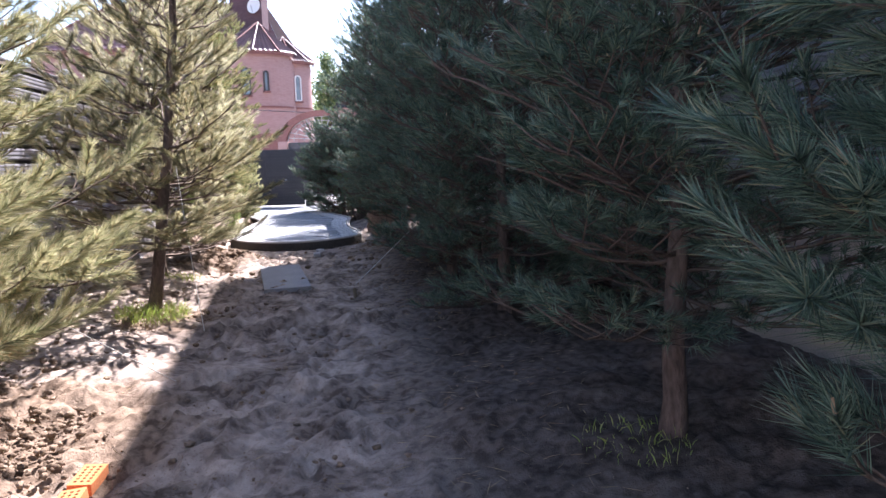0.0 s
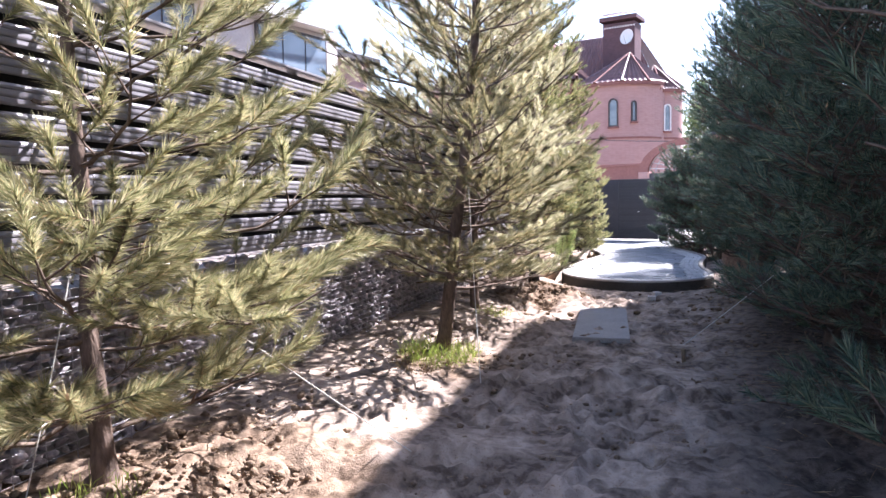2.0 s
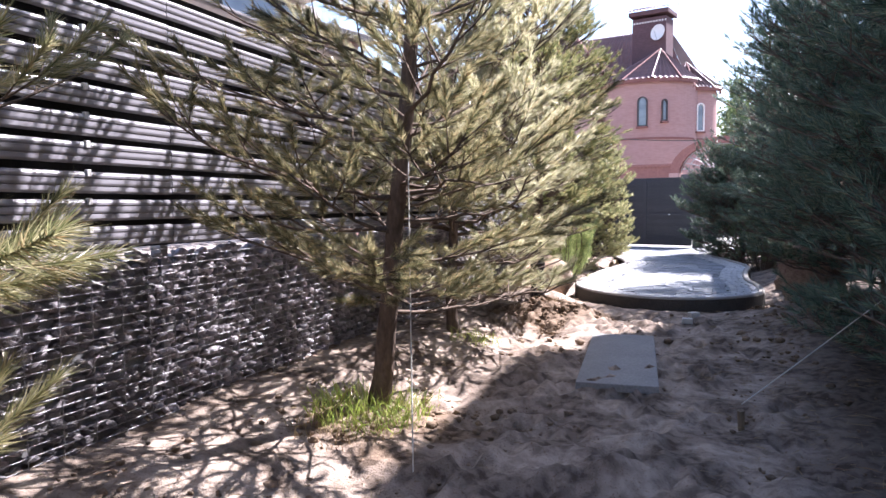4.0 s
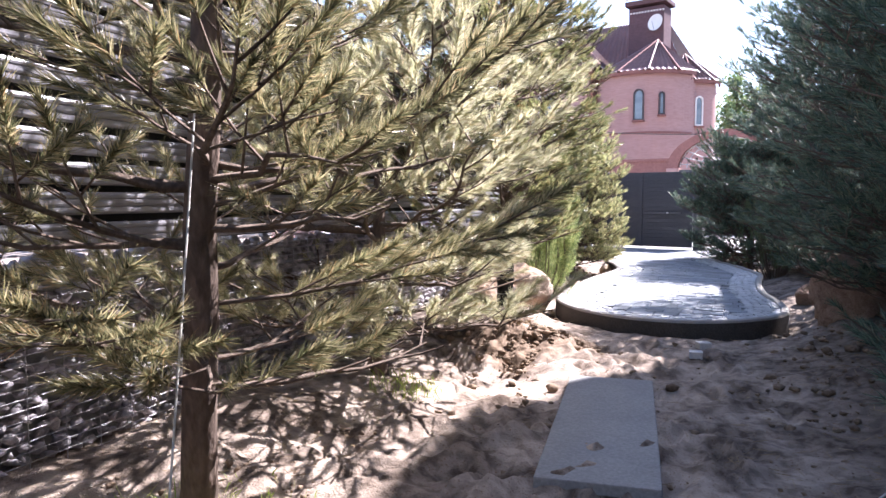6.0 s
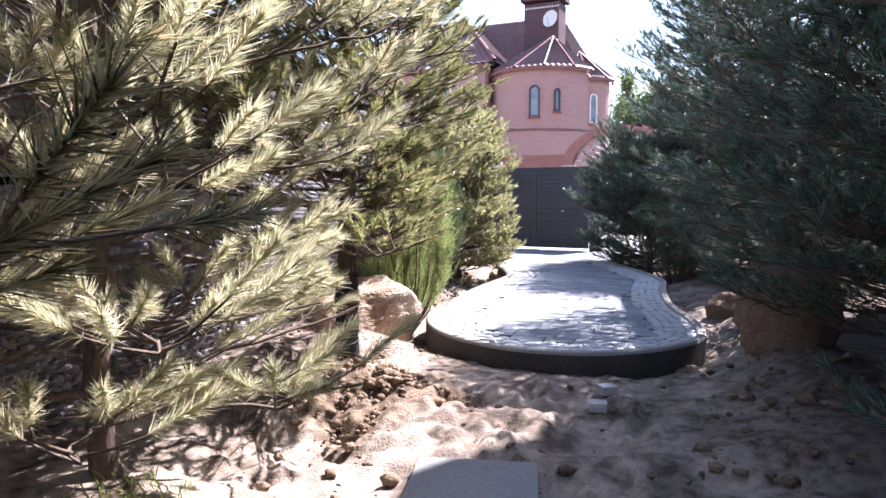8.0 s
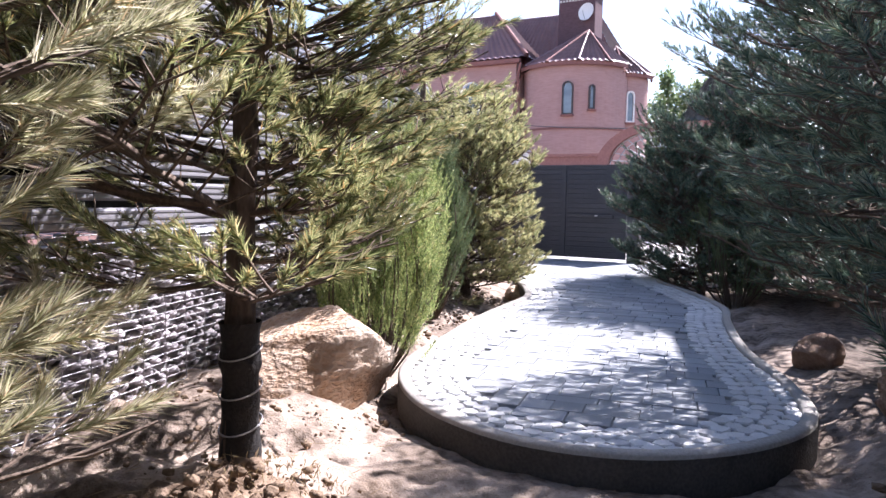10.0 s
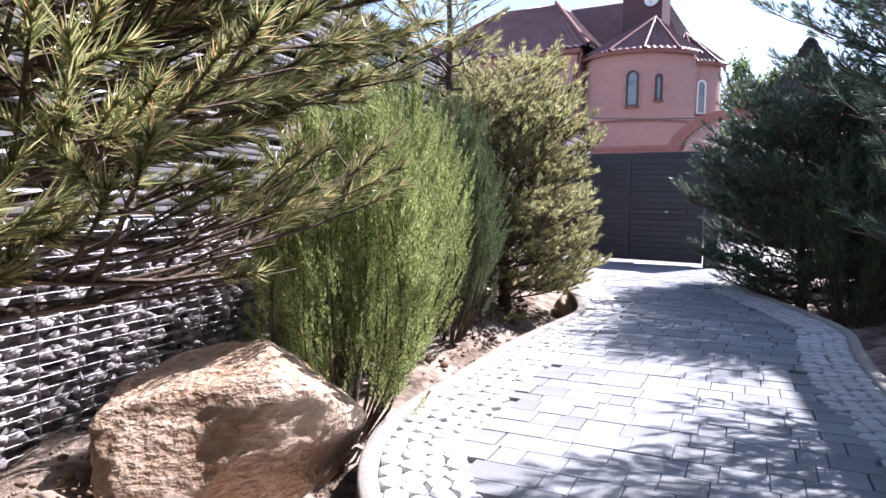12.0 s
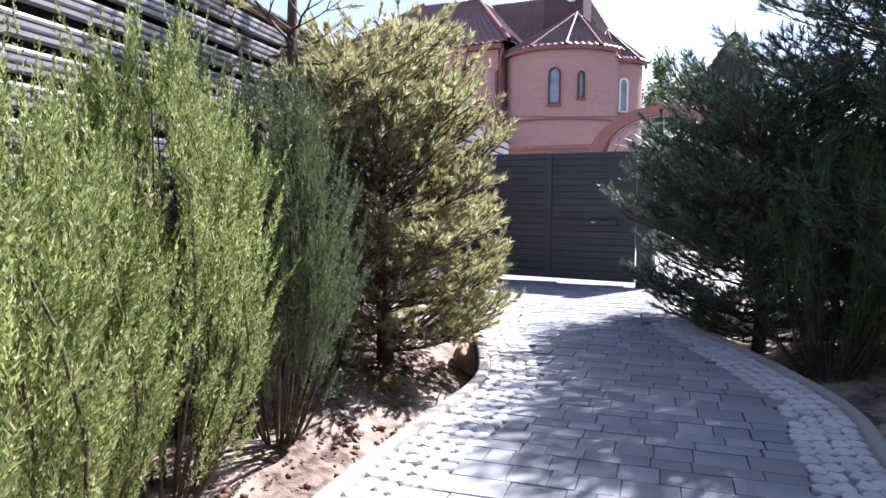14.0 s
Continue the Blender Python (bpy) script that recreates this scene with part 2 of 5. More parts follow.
PALE = surface("pale_render_wall", (0.56, 0.50, 0.48), (0.66, 0.60, 0.57), (0.50, 0.45, 0.42), 0.5, 25, 0.9)
DARKFRAME = surface("dark_window_frame", (0.05, 0.04, 0.045), (0.08, 0.07, 0.07), (0.04, 0.035, 0.035), 1, 30, 0.5)
IRON = surface("wrought_iron", (0.35, 0.35, 0.36), (0.45, 0.45, 0.46), (0.30, 0.30, 0.3), 2, 30, 0.5, 0.4)
BOULDER = surface("ochre_boulder", (0.38, 0.22, 0.13), (0.62, 0.52, 0.43), (0.42, 0.27, 0.17), 1.6, 14, 0.95, 0, 0.1, 1.0, 0.04)
BOULDER_RED = surface("reddish_boulder", (0.30, 0.19, 0.145), (0.50, 0.37, 0.29), (0.17, 0.10, 0.075), 6, 30, 0.95, 0, 0.1, 1.0, 0.04)
BRICK = surface("orange_clay_brick", (0.62, 0.20, 0.07), (0.70, 0.27, 0.11), (0.52, 0.16, 0.06), 6, 90, 0.9, 0, 0.2, 0.4, 0.004)
HOLE_SHADE = surface("brick_hole_shade", (0.10, 0.035, 0.018), (0.14, 0.05, 0.025), (0.07, 0.025, 0.012), 6, 90, 0.95, 0, 0.1)
WRAP = surface("black_trunk_wrap", (0.018, 0.017, 0.018), (0.035, 0.032, 0.03), (0.012, 0.011, 0.012), 5, 60, 0.75, 0, 0.3, 0.8, 0.01)
ROPE = surface("pale_twine", (0.55, 0.53, 0.48), (0.68, 0.66, 0.6), (0.45, 0.43, 0.38), 5, 80, 0.9)
STAKE = surface("wooden_stake", (0.20, 0.15, 0.10), (0.30, 0.23, 0.16), (0.13, 0.10, 0.07), 6, 60, 0.9, 0, 0.2, 0.6, 0.01, (1, 1, 0.2))
ROAD = surface("pale_dusty_road", (0.42, 0.40, 0.37), (0.52, 0.50, 0.46), (0.36, 0.34, 0.31), 0.5, 30, 0.95)
CANDLE = surface("bud_candle", (0.50, 0.33, 0.20), (0.62, 0.45, 0.30), (0.42, 0.26, 0.14), 8, 60, 0.8)


def glass_material():
    m, n, l, b = material("window_glass", 0.05, 0.0, 0.9)
    t = noise_node(n, l, 1.2, 2)
    r = ramp(n, l, t.outputs["Fac"], [(0.3, (0.10, 0.13, 0.17)), (0.7, (0.20, 0.25, 0.30))])
    l.new(r.outputs["Color"], b.inputs["Base Color"])
    return m


GLASS = glass_material()


# ---- mesh helpers ----
def mesh_of(name, verts, faces, mat, smooth=False):
    """A mesh from arrays: faces all of one size (an array) or a list."""
    me = bpy.data.meshes.new(name)
    if isinstance(faces, np.ndarray):
        nf, k = faces.shape
        me.vertices.add(len(verts))
        me.vertices.foreach_set("co", np.asarray(verts, np.float32).ravel())
        me.loops.add(nf * k)
        me.loops.foreach_set("vertex_index", faces.astype(np.int32).ravel())
        me.polygons.add(nf)
        me.polygons.foreach_set("loop_start", np.arange(0, nf * k, k, dtype=np.int32))
        me.polygons.foreach_set("loop_total", np.full(nf, k, np.int32))
        me.update(calc_edges=True)
    else:
        me.from_pydata([tuple(v) for v in verts], [], faces)
    if smooth:
        me.polygons.foreach_set("use_smooth", np.ones(len(me.polygons), bool))
    me.materials.append(mat)
    me.update()
    return me


def from_bm(name, bm, mat, smooth=False):
    me = bpy.data.meshes.new(name)
    bmesh.ops.recalc_face_normals(bm, faces=bm.faces)
    bm.to_mesh(me)
    bm.free()
    if smooth:
        me.polygons.foreach_set("use_smooth", np.ones(len(me.polygons), bool))
    me.materials.append(mat)
    return me


def part(name, data, parent, label="", m=None):
    ob = new(name, data)
    ob.parent = parent
    if m is not None:
        ob.matrix_basis = m
    if label:
        ob["label"] = label
    return ob


def thing(name, m, label, category, group="", kind=""):
    ob = new(name)
    ob.empty_display_size = 0.1
    ob.matrix_basis = m
    return tagged(ob, label, category, group, kind)


def box(bm, x0, x1, y0, y1, z0, z1, bevel=0.0):
    r = bmesh.ops.create_cube(bm, size=1.0, matrix=Matrix.Translation(((x0 + x1) / 2, (y0 + y1) / 2, (z0 + z1) / 2)) @ Matrix.Diagonal((x1 - x0, y1 - y0, z1 - z0, 1)))
    if bevel:
        edges = list({e for v in r["verts"] for e in v.link_edges})
        bmesh.ops.bevel(bm, geom=edges, offset=bevel, segments=2, affect="EDGES", profile=0.5)


def box_mesh(name, mat, x0, x1, y0, y1, z0, z1, bevel=0.0):
    bm = bmesh.new()
    box(bm, x0, x1, y0, y1, z0, z1, bevel)
    return from_bm(name, bm, mat)


def tubes(lines, sides=6):
    """Tapered tubes along polylines: a list of (points n x 3, radii n). Returns verts and quads."""
    vs, fs, base = [], [], 0
    ang = np.arange(sides) * 2 * np.pi / sides
    for p, r in lines:
        p = np.asarray(p, float)
        d = np.gradient(p, axis=0)
        d /= np.linalg.norm(d, axis=1)[:, None] + 1e-9
        ref = np.where(np.abs(d[:, 2:3]) > 0.9, np.array([[1.0, 0, 0]]), np.array([[0, 0, 1.0]]))
        a = np.cross(d, ref)
        a /= np.linalg.norm(a, axis=1)[:, None] + 1e-9
        b = np.cross(d, a)
        ring = p[:, None] + np.asarray(r)[:, None, None] * (np.cos(ang)[None, :, None] * a[:, None] + np.sin(ang)[None, :, None] * b[:, None])
        vs.append(ring.reshape(-1, 3))
        n = len(p)
        i, j = np.meshgrid(np.arange(n - 1), np.arange(sides), indexing="ij")
        q = np.stack([i * sides + j, i * sides + (j + 1) % sides, (i + 1) * sides + (j + 1) % sides, (i + 1) * sides + j], -1).reshape(-1, 4)
        fs.append(q + base)
        base += n * sides
    return np.concatenate(vs), np.concatenate(fs)


def blades(origin, axis, length, width, rng, bend=0.0, narrow=False):
    """One narrow four-cornered blade at each origin along each axis."""
    n = len(origin)
    side = np.cross(axis, rng.normal(size=(n, 3)))
    side /= np.linalg.norm(side, axis=1)[:, None] + 1e-9
    mid = origin + axis * (length * 0.5)[:, None]
    tip = origin + axis * length[:, None]
    tip[:, 2] -= bend * length
    w = side * (width * 0.5)[:, None]
    if narrow:
        v = np.stack([origin - w, origin + w, tip], 1).reshape(-1, 3)
        return v, np.arange(n * 3).reshape(-1, 3)
    v = np.stack([origin, mid + w, tip, mid - w], 1).reshape(-1, 3)
    return v, np.arange(n * 4).reshape(-1, 4)


def smoothstep(a, b, x):
    t = np.clip((x - a) / (b - a), 0, 1)
    return t * t * (3 - 2 * t)


def wall_x(y):
    """Where the face of the fence beside the walk stands."""
    return -3.62 - 0.25 * (y - 6.0)


def value_noise(x, y, scale, seed):
    """Smooth noise on a lattice, for the lie of the soil."""
    rng = np.random.default_rng(seed)
    g = rng.uniform(-1, 1, (64, 64))
    u, v = x * scale + 31.7, y * scale + 17.3
    i, j = np.floor(u).astype(int), np.floor(v).astype(int)
    fu, fv = u - i, v - j
    fu, fv = fu * fu * (3 - 2 * fu), fv * fv * (3 - 2 * fv)
    a, b = g[i % 64, j % 64], g[(i + 1) % 64, j % 64]
    c, d = g[i % 64, (j + 1) % 64], g[(i + 1) % 64, (j + 1) % 64]
    return (a * (1 - fu) + b * fu) * (1 - fv) + (c * (1 - fu) + d * fu) * fv


def soil_base(x, y):
    """The lie of the soil without its clods: a trodden path, banks beside it, mounds at some trunks."""
    x, y = np.asarray(x, float), np.asarray(y, float)
    centre = 0.35 - 0.25 * y
    off = x - centre
    z = -0.07 + 0.14 * smoothstep(-0.9, -2.2, off) + 0.10 * smoothstep(0.9, 2.2, off)
    for mx, my, r, h in ((-3.62, 11.0, 0.42, 0.20), (-3.15, 10.95, 0.28, 0.13), (-4.1, 11.9, 0.55, 0.10), (-2.4, 6.8, 0.6, 0.06), (-0.85, 12.2, 0.8, 0.2), (-0.75, 10.9, 0.6, 0.14), (0.8, 4.1, 0.5, 0.08), (-3.3, 9.0, 0.5, 0.05), (-2.32, 10.44, 0.2, 0.08)):
        z = z + h * np.exp(-((x - mx) ** 2 + (y - my) ** 2) / (r * r))
    z = z - 0.11 * np.exp(-((x + 1.80) ** 2 + (y - 4.35) ** 2) / 0.012)
    z = z + 0.07 * smoothstep(10.2, 11.9, y) * smoothstep(14.5, 13.0, y)
    inside = smoothstep(12.0, 12.6, y) * smoothstep(-5.3, -4.4, x + 0.22 * (y - 14)) * smoothstep(-1.2, -1.9, x + 0.2 * (y - 14))
    z = z - 0.10 * inside
    z = z * smoothstep(26, 20, y) + (1 - smoothstep(26, 20, y)) * -0.02
    return np.where(y > 20, np.minimum(z, 0.0), z)


def ground_at(x, y):
    return float(soil_base(np.array([x]), np.array([y]))[0])


# ---- ground ----
def stretched(lo, hi, step, far, grow=1.22):
    core = list(np.arange(lo, hi, step))
    s, a = step, core[0]
    while a > -far:
        s *= grow
        a -= s
        core.insert(0, a)
    s, a = step, core[-1]
    while a < far:
        s *= grow
        a += s
        core.append(a)
    return np.array(core)


def build_ground():
    gx, gy = stretched(-5.6, 2.6, 0.038, 600), stretched(1.0, 13.4, 0.038, 600)
    X, Y = np.meshgrid(gx, gy)
    Z = soil_base(X, Y)
    near = np.exp(-((np.clip(np.abs(X + 1.2) - 5, 0, None)) ** 2 + (np.clip(np.abs(Y - 8) - 10, 0, None)) ** 2))
    rough = 0.55 + 0.9 * smoothstep(0.1, 0.6, np.abs(value_noise(X, Y, 0.6, 5)))
    rough += 2.2 * np.exp(-((X + 3.5) ** 2 + (Y - 10.6) ** 2) / 0.5) + 1.2 * np.exp(-((X + 2.2) ** 2 + (Y - 4.0) ** 2) / 0.5)
    Z += near * rough * (0.04 * value_noise(X, Y, 1.7, 1) + 0.03 * value_noise(X, Y, 4.5, 2) + 0.02 * value_noise(X, Y, 10.0, 3) + 0.012 * value_noise(X, Y, 21.0, 4))
    # heel and toe marks trodden into the sand
    rng = np.random.default_rng(9)
    for _ in range(230):
        fy = rng.uniform(0.8, 11.6)
        fx = 0.35 - 0.25 * fy + rng.normal(0, 0.55)
        a = rng.uniform(-0.5, 0.5)
        i0, i1 = np.searchsorted(gy, [fy - 0.3, fy + 0.3])
        j0, j1 = np.searchsorted(gx, [fx - 0.3, fx + 0.3])
        dx, dy = X[i0:i1, j0:j1] - fx, Y[i0:i1, j0:j1] - fy
        u, v = dx * math.cos(a) + dy * math.sin(a), -dx * math.sin(a) + dy * math.cos(a)
        q = (u / 0.055) ** 2 + (v / 0.14) ** 2
        Z[i0:i1, j0:j1] += 0.042 * (-np.exp(-q) + 0.6 * np.exp(-((np.sqrt(q) - 1.6) ** 2) * 4))
    ny, nx = X.shape
    i, j = np.meshgrid(np.arange(ny - 1), np.arange(nx - 1), indexing="ij")
    f = np.stack([i * nx + j, i * nx + j + 1, (i + 1) * nx + j + 1, (i + 1) * nx + j], -1).reshape(-1, 4)
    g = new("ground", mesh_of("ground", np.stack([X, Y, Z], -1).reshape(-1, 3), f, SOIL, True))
    tagged(g, "trodden sandy garden soil with footprints and dry litter", "ground", kind="structure")


build_ground()


def lump(rng, flat=0.7):
    """A small uneven lump of 20 triangles."""
    bm = bmesh.new()
    bmesh.ops.create_icosphere(bm, subdivisions=1, radius=1.0)
    v = np.array([p.co for p in bm.verts])
    f = np.array([[p.index for p in t.verts] for t in bm.faces])
    bm.free()
    v = v * rng.uniform(0.5, 1.35, (len(v), 1)) + rng.normal(0, 0.08, v.shape)
    v[:, 2] *= flat
    return v, f


def scatter_lumps(spots, sizes, rng, flat=0.7):
    kinds = [lump(rng, flat) for _ in range(6)]
    vs, fs, base = [], [], 0
    for k, (x, y, z) in enumerate(spots):
        v, f = kinds[k % 6]
        a, s = rng.uniform(0, 6.28), sizes[k]
        c, d = math.cos(a), math.sin(a)
        w = np.stack([(v[:, 0] * c - v[:, 1] * d) * s * rng.uniform(0.8, 1.4), (v[:, 0] * d + v[:, 1] * c) * s, v[:, 2] * s], 1) + (x, y, z)
        vs.append(w)
        fs.append(f + base)
        base += len(v)
    return np.concatenate(vs), np.concatenate(fs)


def build_clods():
    rng = np.random.default_rng(21)
    spots, sizes = [], []
    for n, cx, cy, sx, sy, lo, hi in ((1700, -2.2, 4.0, 0.45, 0.7, 0.004, 0.036), (700, -2.6, 6.8, 0.5, 1.0, 0.005, 0.028), (900, -3.15, 10.75, 0.36, 0.26, 0.004, 0.046), (1900, -0.75, 6.0, 0.75, 2.6, 0.003, 0.024), (500, -0.5, 10.8, 0.5, 0.7, 0.005, 0.045), (500, -2.5, 7.6, 0.35, 1.6, 0.005, 0.035),
                                      (400, -4.3, 12.2, 0.45, 0.6, 0.008, 0.03), (350, -5.0, 15.6, 0.35, 1.3, 0.012, 0.04), (500, -0.9, 7.5, 1.0, 3.0, 0.003, 0.016),
                                      (160, -0.8, 12.0, 0.5, 0.7, 0.004, 0.03), (200, -5.4, 17.3, 0.3, 0.5, 0.012, 0.05)):
        for _ in range(n):
            x, y = rng.normal(cx, sx), rng.normal(cy, sy)
            if x < wall_x(y) + 0.1:
                continue
            s = lo + (hi - lo) * rng.uniform() ** (4 if hi > 0.034 else 6)
            spots.append((x, y, ground_at(x, y) + s * 0.2))
            sizes.append(s)
    v, f = scatter_lumps(spots, sizes, rng)
    tagged(new("soil_clods", mesh_of("soil_clods", v, f, CLOD)), "loose dry clods of dug soil and small stones", "soil clods", kind="stuff")
    # twigs and fallen needles
    n = 5200
    x = rng.uniform(-4.6, 1.4, n)
    y = rng.uniform(1.5, 12, n)
    keep = (x > wall_x(y) + 0.15) & ((np.abs(x - 0.2 + 0.25 * y) > 0.7) | (rng.uniform(size=n) < 0.25))
    x, y = x[keep], y[keep]
    a = rng.uniform(0, 6.28, len(x))
    ax = np.stack([np.cos(a), np.sin(a), rng.uniform(-0.05, 0.25, len(x))], 1)
    o = np.stack([x, y, soil_base(x, y) + 0.012], 1)
    v, f = blades(o, ax, rng.uniform(0.05, 0.16, len(x)), rng.uniform(0.002, 0.005, len(x)), rng)
    tagged(new("needle_litter", mesh_of("needle_litter", v, f, DRY)), "dry brown needles and twigs lying on the soil", "litter", kind="stuff")


build_clods()


# ---- paved drive ----
EDGE = [(-8.9, 23.2), (-7.6, 21.4), (-6.35, 20.4), (-6.0, 19.6), (-5.62, 18.5), (-5.0, 17.35), (-4.74, 16.7), (-4.65, 15.9), (-4.55, 15.0), (-4.38, 14.1), (-4.22, 13.3), (-4.0, 12.82),
        (-3.68, 12.44), (-3.28, 12.18), (-2.78, 12.07), (-2.24, 12.22), (-1.8, 12.66), (-1.6, 13.25), (-1.74, 14.0), (-2.1, 15.0), (-2.36, 16.2), (-2.52, 17.2), (-2.9, 18.05), (-3.35, 18.85),
        (-3.66, 19.4), (-3.78, 20.2), (-3.7, 21.5), (-3.6, 23.2)]
PAVE_Z = 0.13


def smooth_line(points, step):
    """A curve through the points, at even steps."""
    p = np.array(points, float)
    p = np.concatenate([[2 * p[0] - p[1]], p, [2 * p[-1] - p[-2]]])
    out = []
    for k in range(1, len(p) - 2):
        t = np.linspace(0, 1, 24, endpoint=False)[:, None]
        out.append(0.5 * (2 * p[k] + (p[k + 1] - p[k - 1]) * t + (2 * p[k - 1] - 5 * p[k] + 4 * p[k + 1] - p[k + 2]) * t ** 2 + (3 * p[k] - p[k - 1] - 3 * p[k + 1] + p[k + 2]) * t ** 3))
    q = np.concatenate(out + [p[-2:-1]])
    s = np.r_[0, np.cumsum(np.linalg.norm(np.diff(q, axis=0), axis=1))]
    u = np.arange(0, s[-1], step)
    return np.stack([np.interp(u, s, q[:, 0]), np.interp(u, s, q[:, 1])], 1)


EDGE_LINE = smooth_line(EDGE, 0.05)


def inward(line):
    d = np.gradient(line, axis=0)
    d /= np.linalg.norm(d, axis=1)[:, None]
    return np.stack([-d[:, 1], d[:, 0]], 1)


EDGE_IN = inward(EDGE_LINE)


def edge_distance(x, y):
    """Metres inside the drive's edge (minus: outside)."""
    d = np.hypot(EDGE_LINE[:, 0] - x, EDGE_LINE[:, 1] - y)
    k = int(d.argmin())
    return math.copysign(d[k], (x - EDGE_LINE[k, 0]) * EDGE_IN[k, 0] + (y - EDGE_LINE[k, 1]) * EDGE_IN[k, 1])


def build_kerb():
    prof = np.array([(0.0, -0.16), (0.0, 0.025), (0.012, 0.035), (0.07, 0.035), (0.08, 0.025), (0.08, -0.16)])
    n, k = len(EDGE_LINE), len(prof)
    ring = np.zeros((n, k, 3))
    ring[:, :, :2] = EDGE_LINE[:, None] + EDGE_IN[:, None] * prof[None, :, :1]
    ring[:, :, 2] = PAVE_Z - 0.01 + prof[None, :, 1]
    i, j = np.meshgrid(np.arange(n - 1), np.arange(k - 1), indexing="ij")
    f = np.stack([i * k + j, i * k + j + 1, (i + 1) * k + j + 1, (i + 1) * k + j], -1).reshape(-1, 4)
    tagged(new("kerb", mesh_of("kerb", ring.reshape(-1, 3), f, KERB)), "curved pale concrete kerb round the paved drive", "kerb", kind="structure")
    # thin darker strip just outside the kerb's outer side
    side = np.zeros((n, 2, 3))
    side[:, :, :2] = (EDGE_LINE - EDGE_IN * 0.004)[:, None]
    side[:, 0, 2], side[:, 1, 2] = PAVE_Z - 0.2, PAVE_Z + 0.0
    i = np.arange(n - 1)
    tagged(new("kerb_face", mesh_of("kerb_face", side.reshape(-1, 3), np.stack([2 * i, 2 * i + 1, 2 * i + 3, 2 * i + 2], 1), FACE)), "dark outer face of the kerb", "kerb", kind="structure")
    inner = EDGE_LINE + EDGE_IN * 0.05
    bm = bmesh.new()
    top = bm.faces.new([bm.verts.new((x, y, PAVE_Z - 0.018)) for x, y in inner])
    bmesh.ops.triangulate(bm, faces=[top])
    bed = new("pavement", from_bm("pavement", bm, JOINT))
    return tagged(bed, "raised drive of grey concrete pavers with a pale sett border", "pavement", kind="structure")


PAVEMENT = build_kerb()


# ---- gabion wall and slatted fence ----
def wall_frame(y):
    """Pose on the fence line at that y: x out of the face, y along the line."""
    return Matrix.Translation((wall_x(y), y, 0)) @ Matrix.Rotation(math.atan(0.25), 4, "Z")


GAB_TOP, FENCE_TOP = 1.07, 2.62
PANEL = 2.4
FENCE_START = -3.0


def slat_mesh(length):
    """A pressed steel slat: three ribs and a lip, 105 mm high."""
    prof = [(0.0, 0.0), (0.012, 0.005), (0.016, 0.014), (0.014, 0.034), (0.007, 0.037), (0.007, 0.041), (0.015, 0.044), (0.018, 0.054), (0.016, 0.074), (0.009, 0.077), (0.009, 0.081), (0.017, 0.084), (0.018, 0.096), (0.012, 0.108), (0.0, 0.113), (-0.012, 0.106), (-0.012, 0.005)]
    v = [(x, y, z) for y in (0.0, length) for x, z in prof]
    k = len(prof)
    f = [[i, (i + 1) % k, k + (i + 1) % k, k + i] for i in range(k)] + [list(range(k))[::-1], list(range(k, 2 * k))]
    return mesh_of("slat", v, f, SLAT)


def build_fence(name, to_world, sections, label, stones=True):
    fence = thing(name, Matrix.Identity(4), label, "fence", kind="structure")
    slat = slat_mesh(PANEL - 0.006)
    post = box_mesh("post", SLAT, -0.10, -0.02, -0.03, 0.03, 0.0, FENCE_TOP + 0.02, 0.004)
    clip = box_mesh("clip", WHITE, -0.012, 0.012, -0.012, 0.012, 0.0, 0.035, 0.002)
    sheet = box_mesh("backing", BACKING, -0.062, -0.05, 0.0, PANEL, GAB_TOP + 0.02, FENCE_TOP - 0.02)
    cap = box_mesh("cap", SLAT, -0.11, 0.03, 0, PANEL, 0, 0.02, 0.003)
    for s in range(sections):
        m = to_world(FENCE_START + s * PANEL)
        part("post", post, fence, m=m @ Matrix.Translation((-0.04, 0, 0)))
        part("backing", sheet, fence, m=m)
        z, k = GAB_TOP + 0.03, 0
        while z < FENCE_TOP - 0.1:
            part("slat", slat, fence, m=m @ Matrix.Translation((0.0, 0.003, z)) @ Matrix.Rotation(0.001 * ((s * 7 + k * 3) % 5 - 2), 4, "X"))
            if stones and s == 2:
                part("clip", clip, fence, "small white fixing clip", m=m @ Matrix.Translation((0.014, 1.8, z + 0.085)))
            z += 0.148
            k += 1
        part("cap", cap, fence, m=m @ Matrix.Translation((0, 0, FENCE_TOP)))
    return fence


def along_left(u):
    c = math.cos(math.atan(0.25))
    return wall_frame(2.0 + u * c)


LEFT_FENCE = build_fence("slatted_fence", along_left, 12, "dark grey steel slatted fence standing on a gabion wall")


def wire_panel(length, height):
    lines = []
    for z in np.arange(0.02, height + 0.01, 0.05):
        lines.append((np.array([(0.0, 0, z), (0.0, length, z)]), [0.0032] * 2))
    for y in np.arange(0, length + 0.01, 0.2):
        lines.append((np.array([(0.006, y, 0), (0.006, y, height)]), [0.003] * 2))
    for x in np.arange(-0.28, -0.01, 0.1):
        lines.append((np.array([(x, 0, height), (x, length, height)]), [0.0022] * 2))
    for y in np.arange(0, length + 0.01, 0.2):
        lines.append((np.array([(-0.3, y, height), (0, y, height)]), [0.0022] * 2))
    v, f = tubes(lines, 4)
    return mesh_of("wire_mesh", v, f, WIRE)


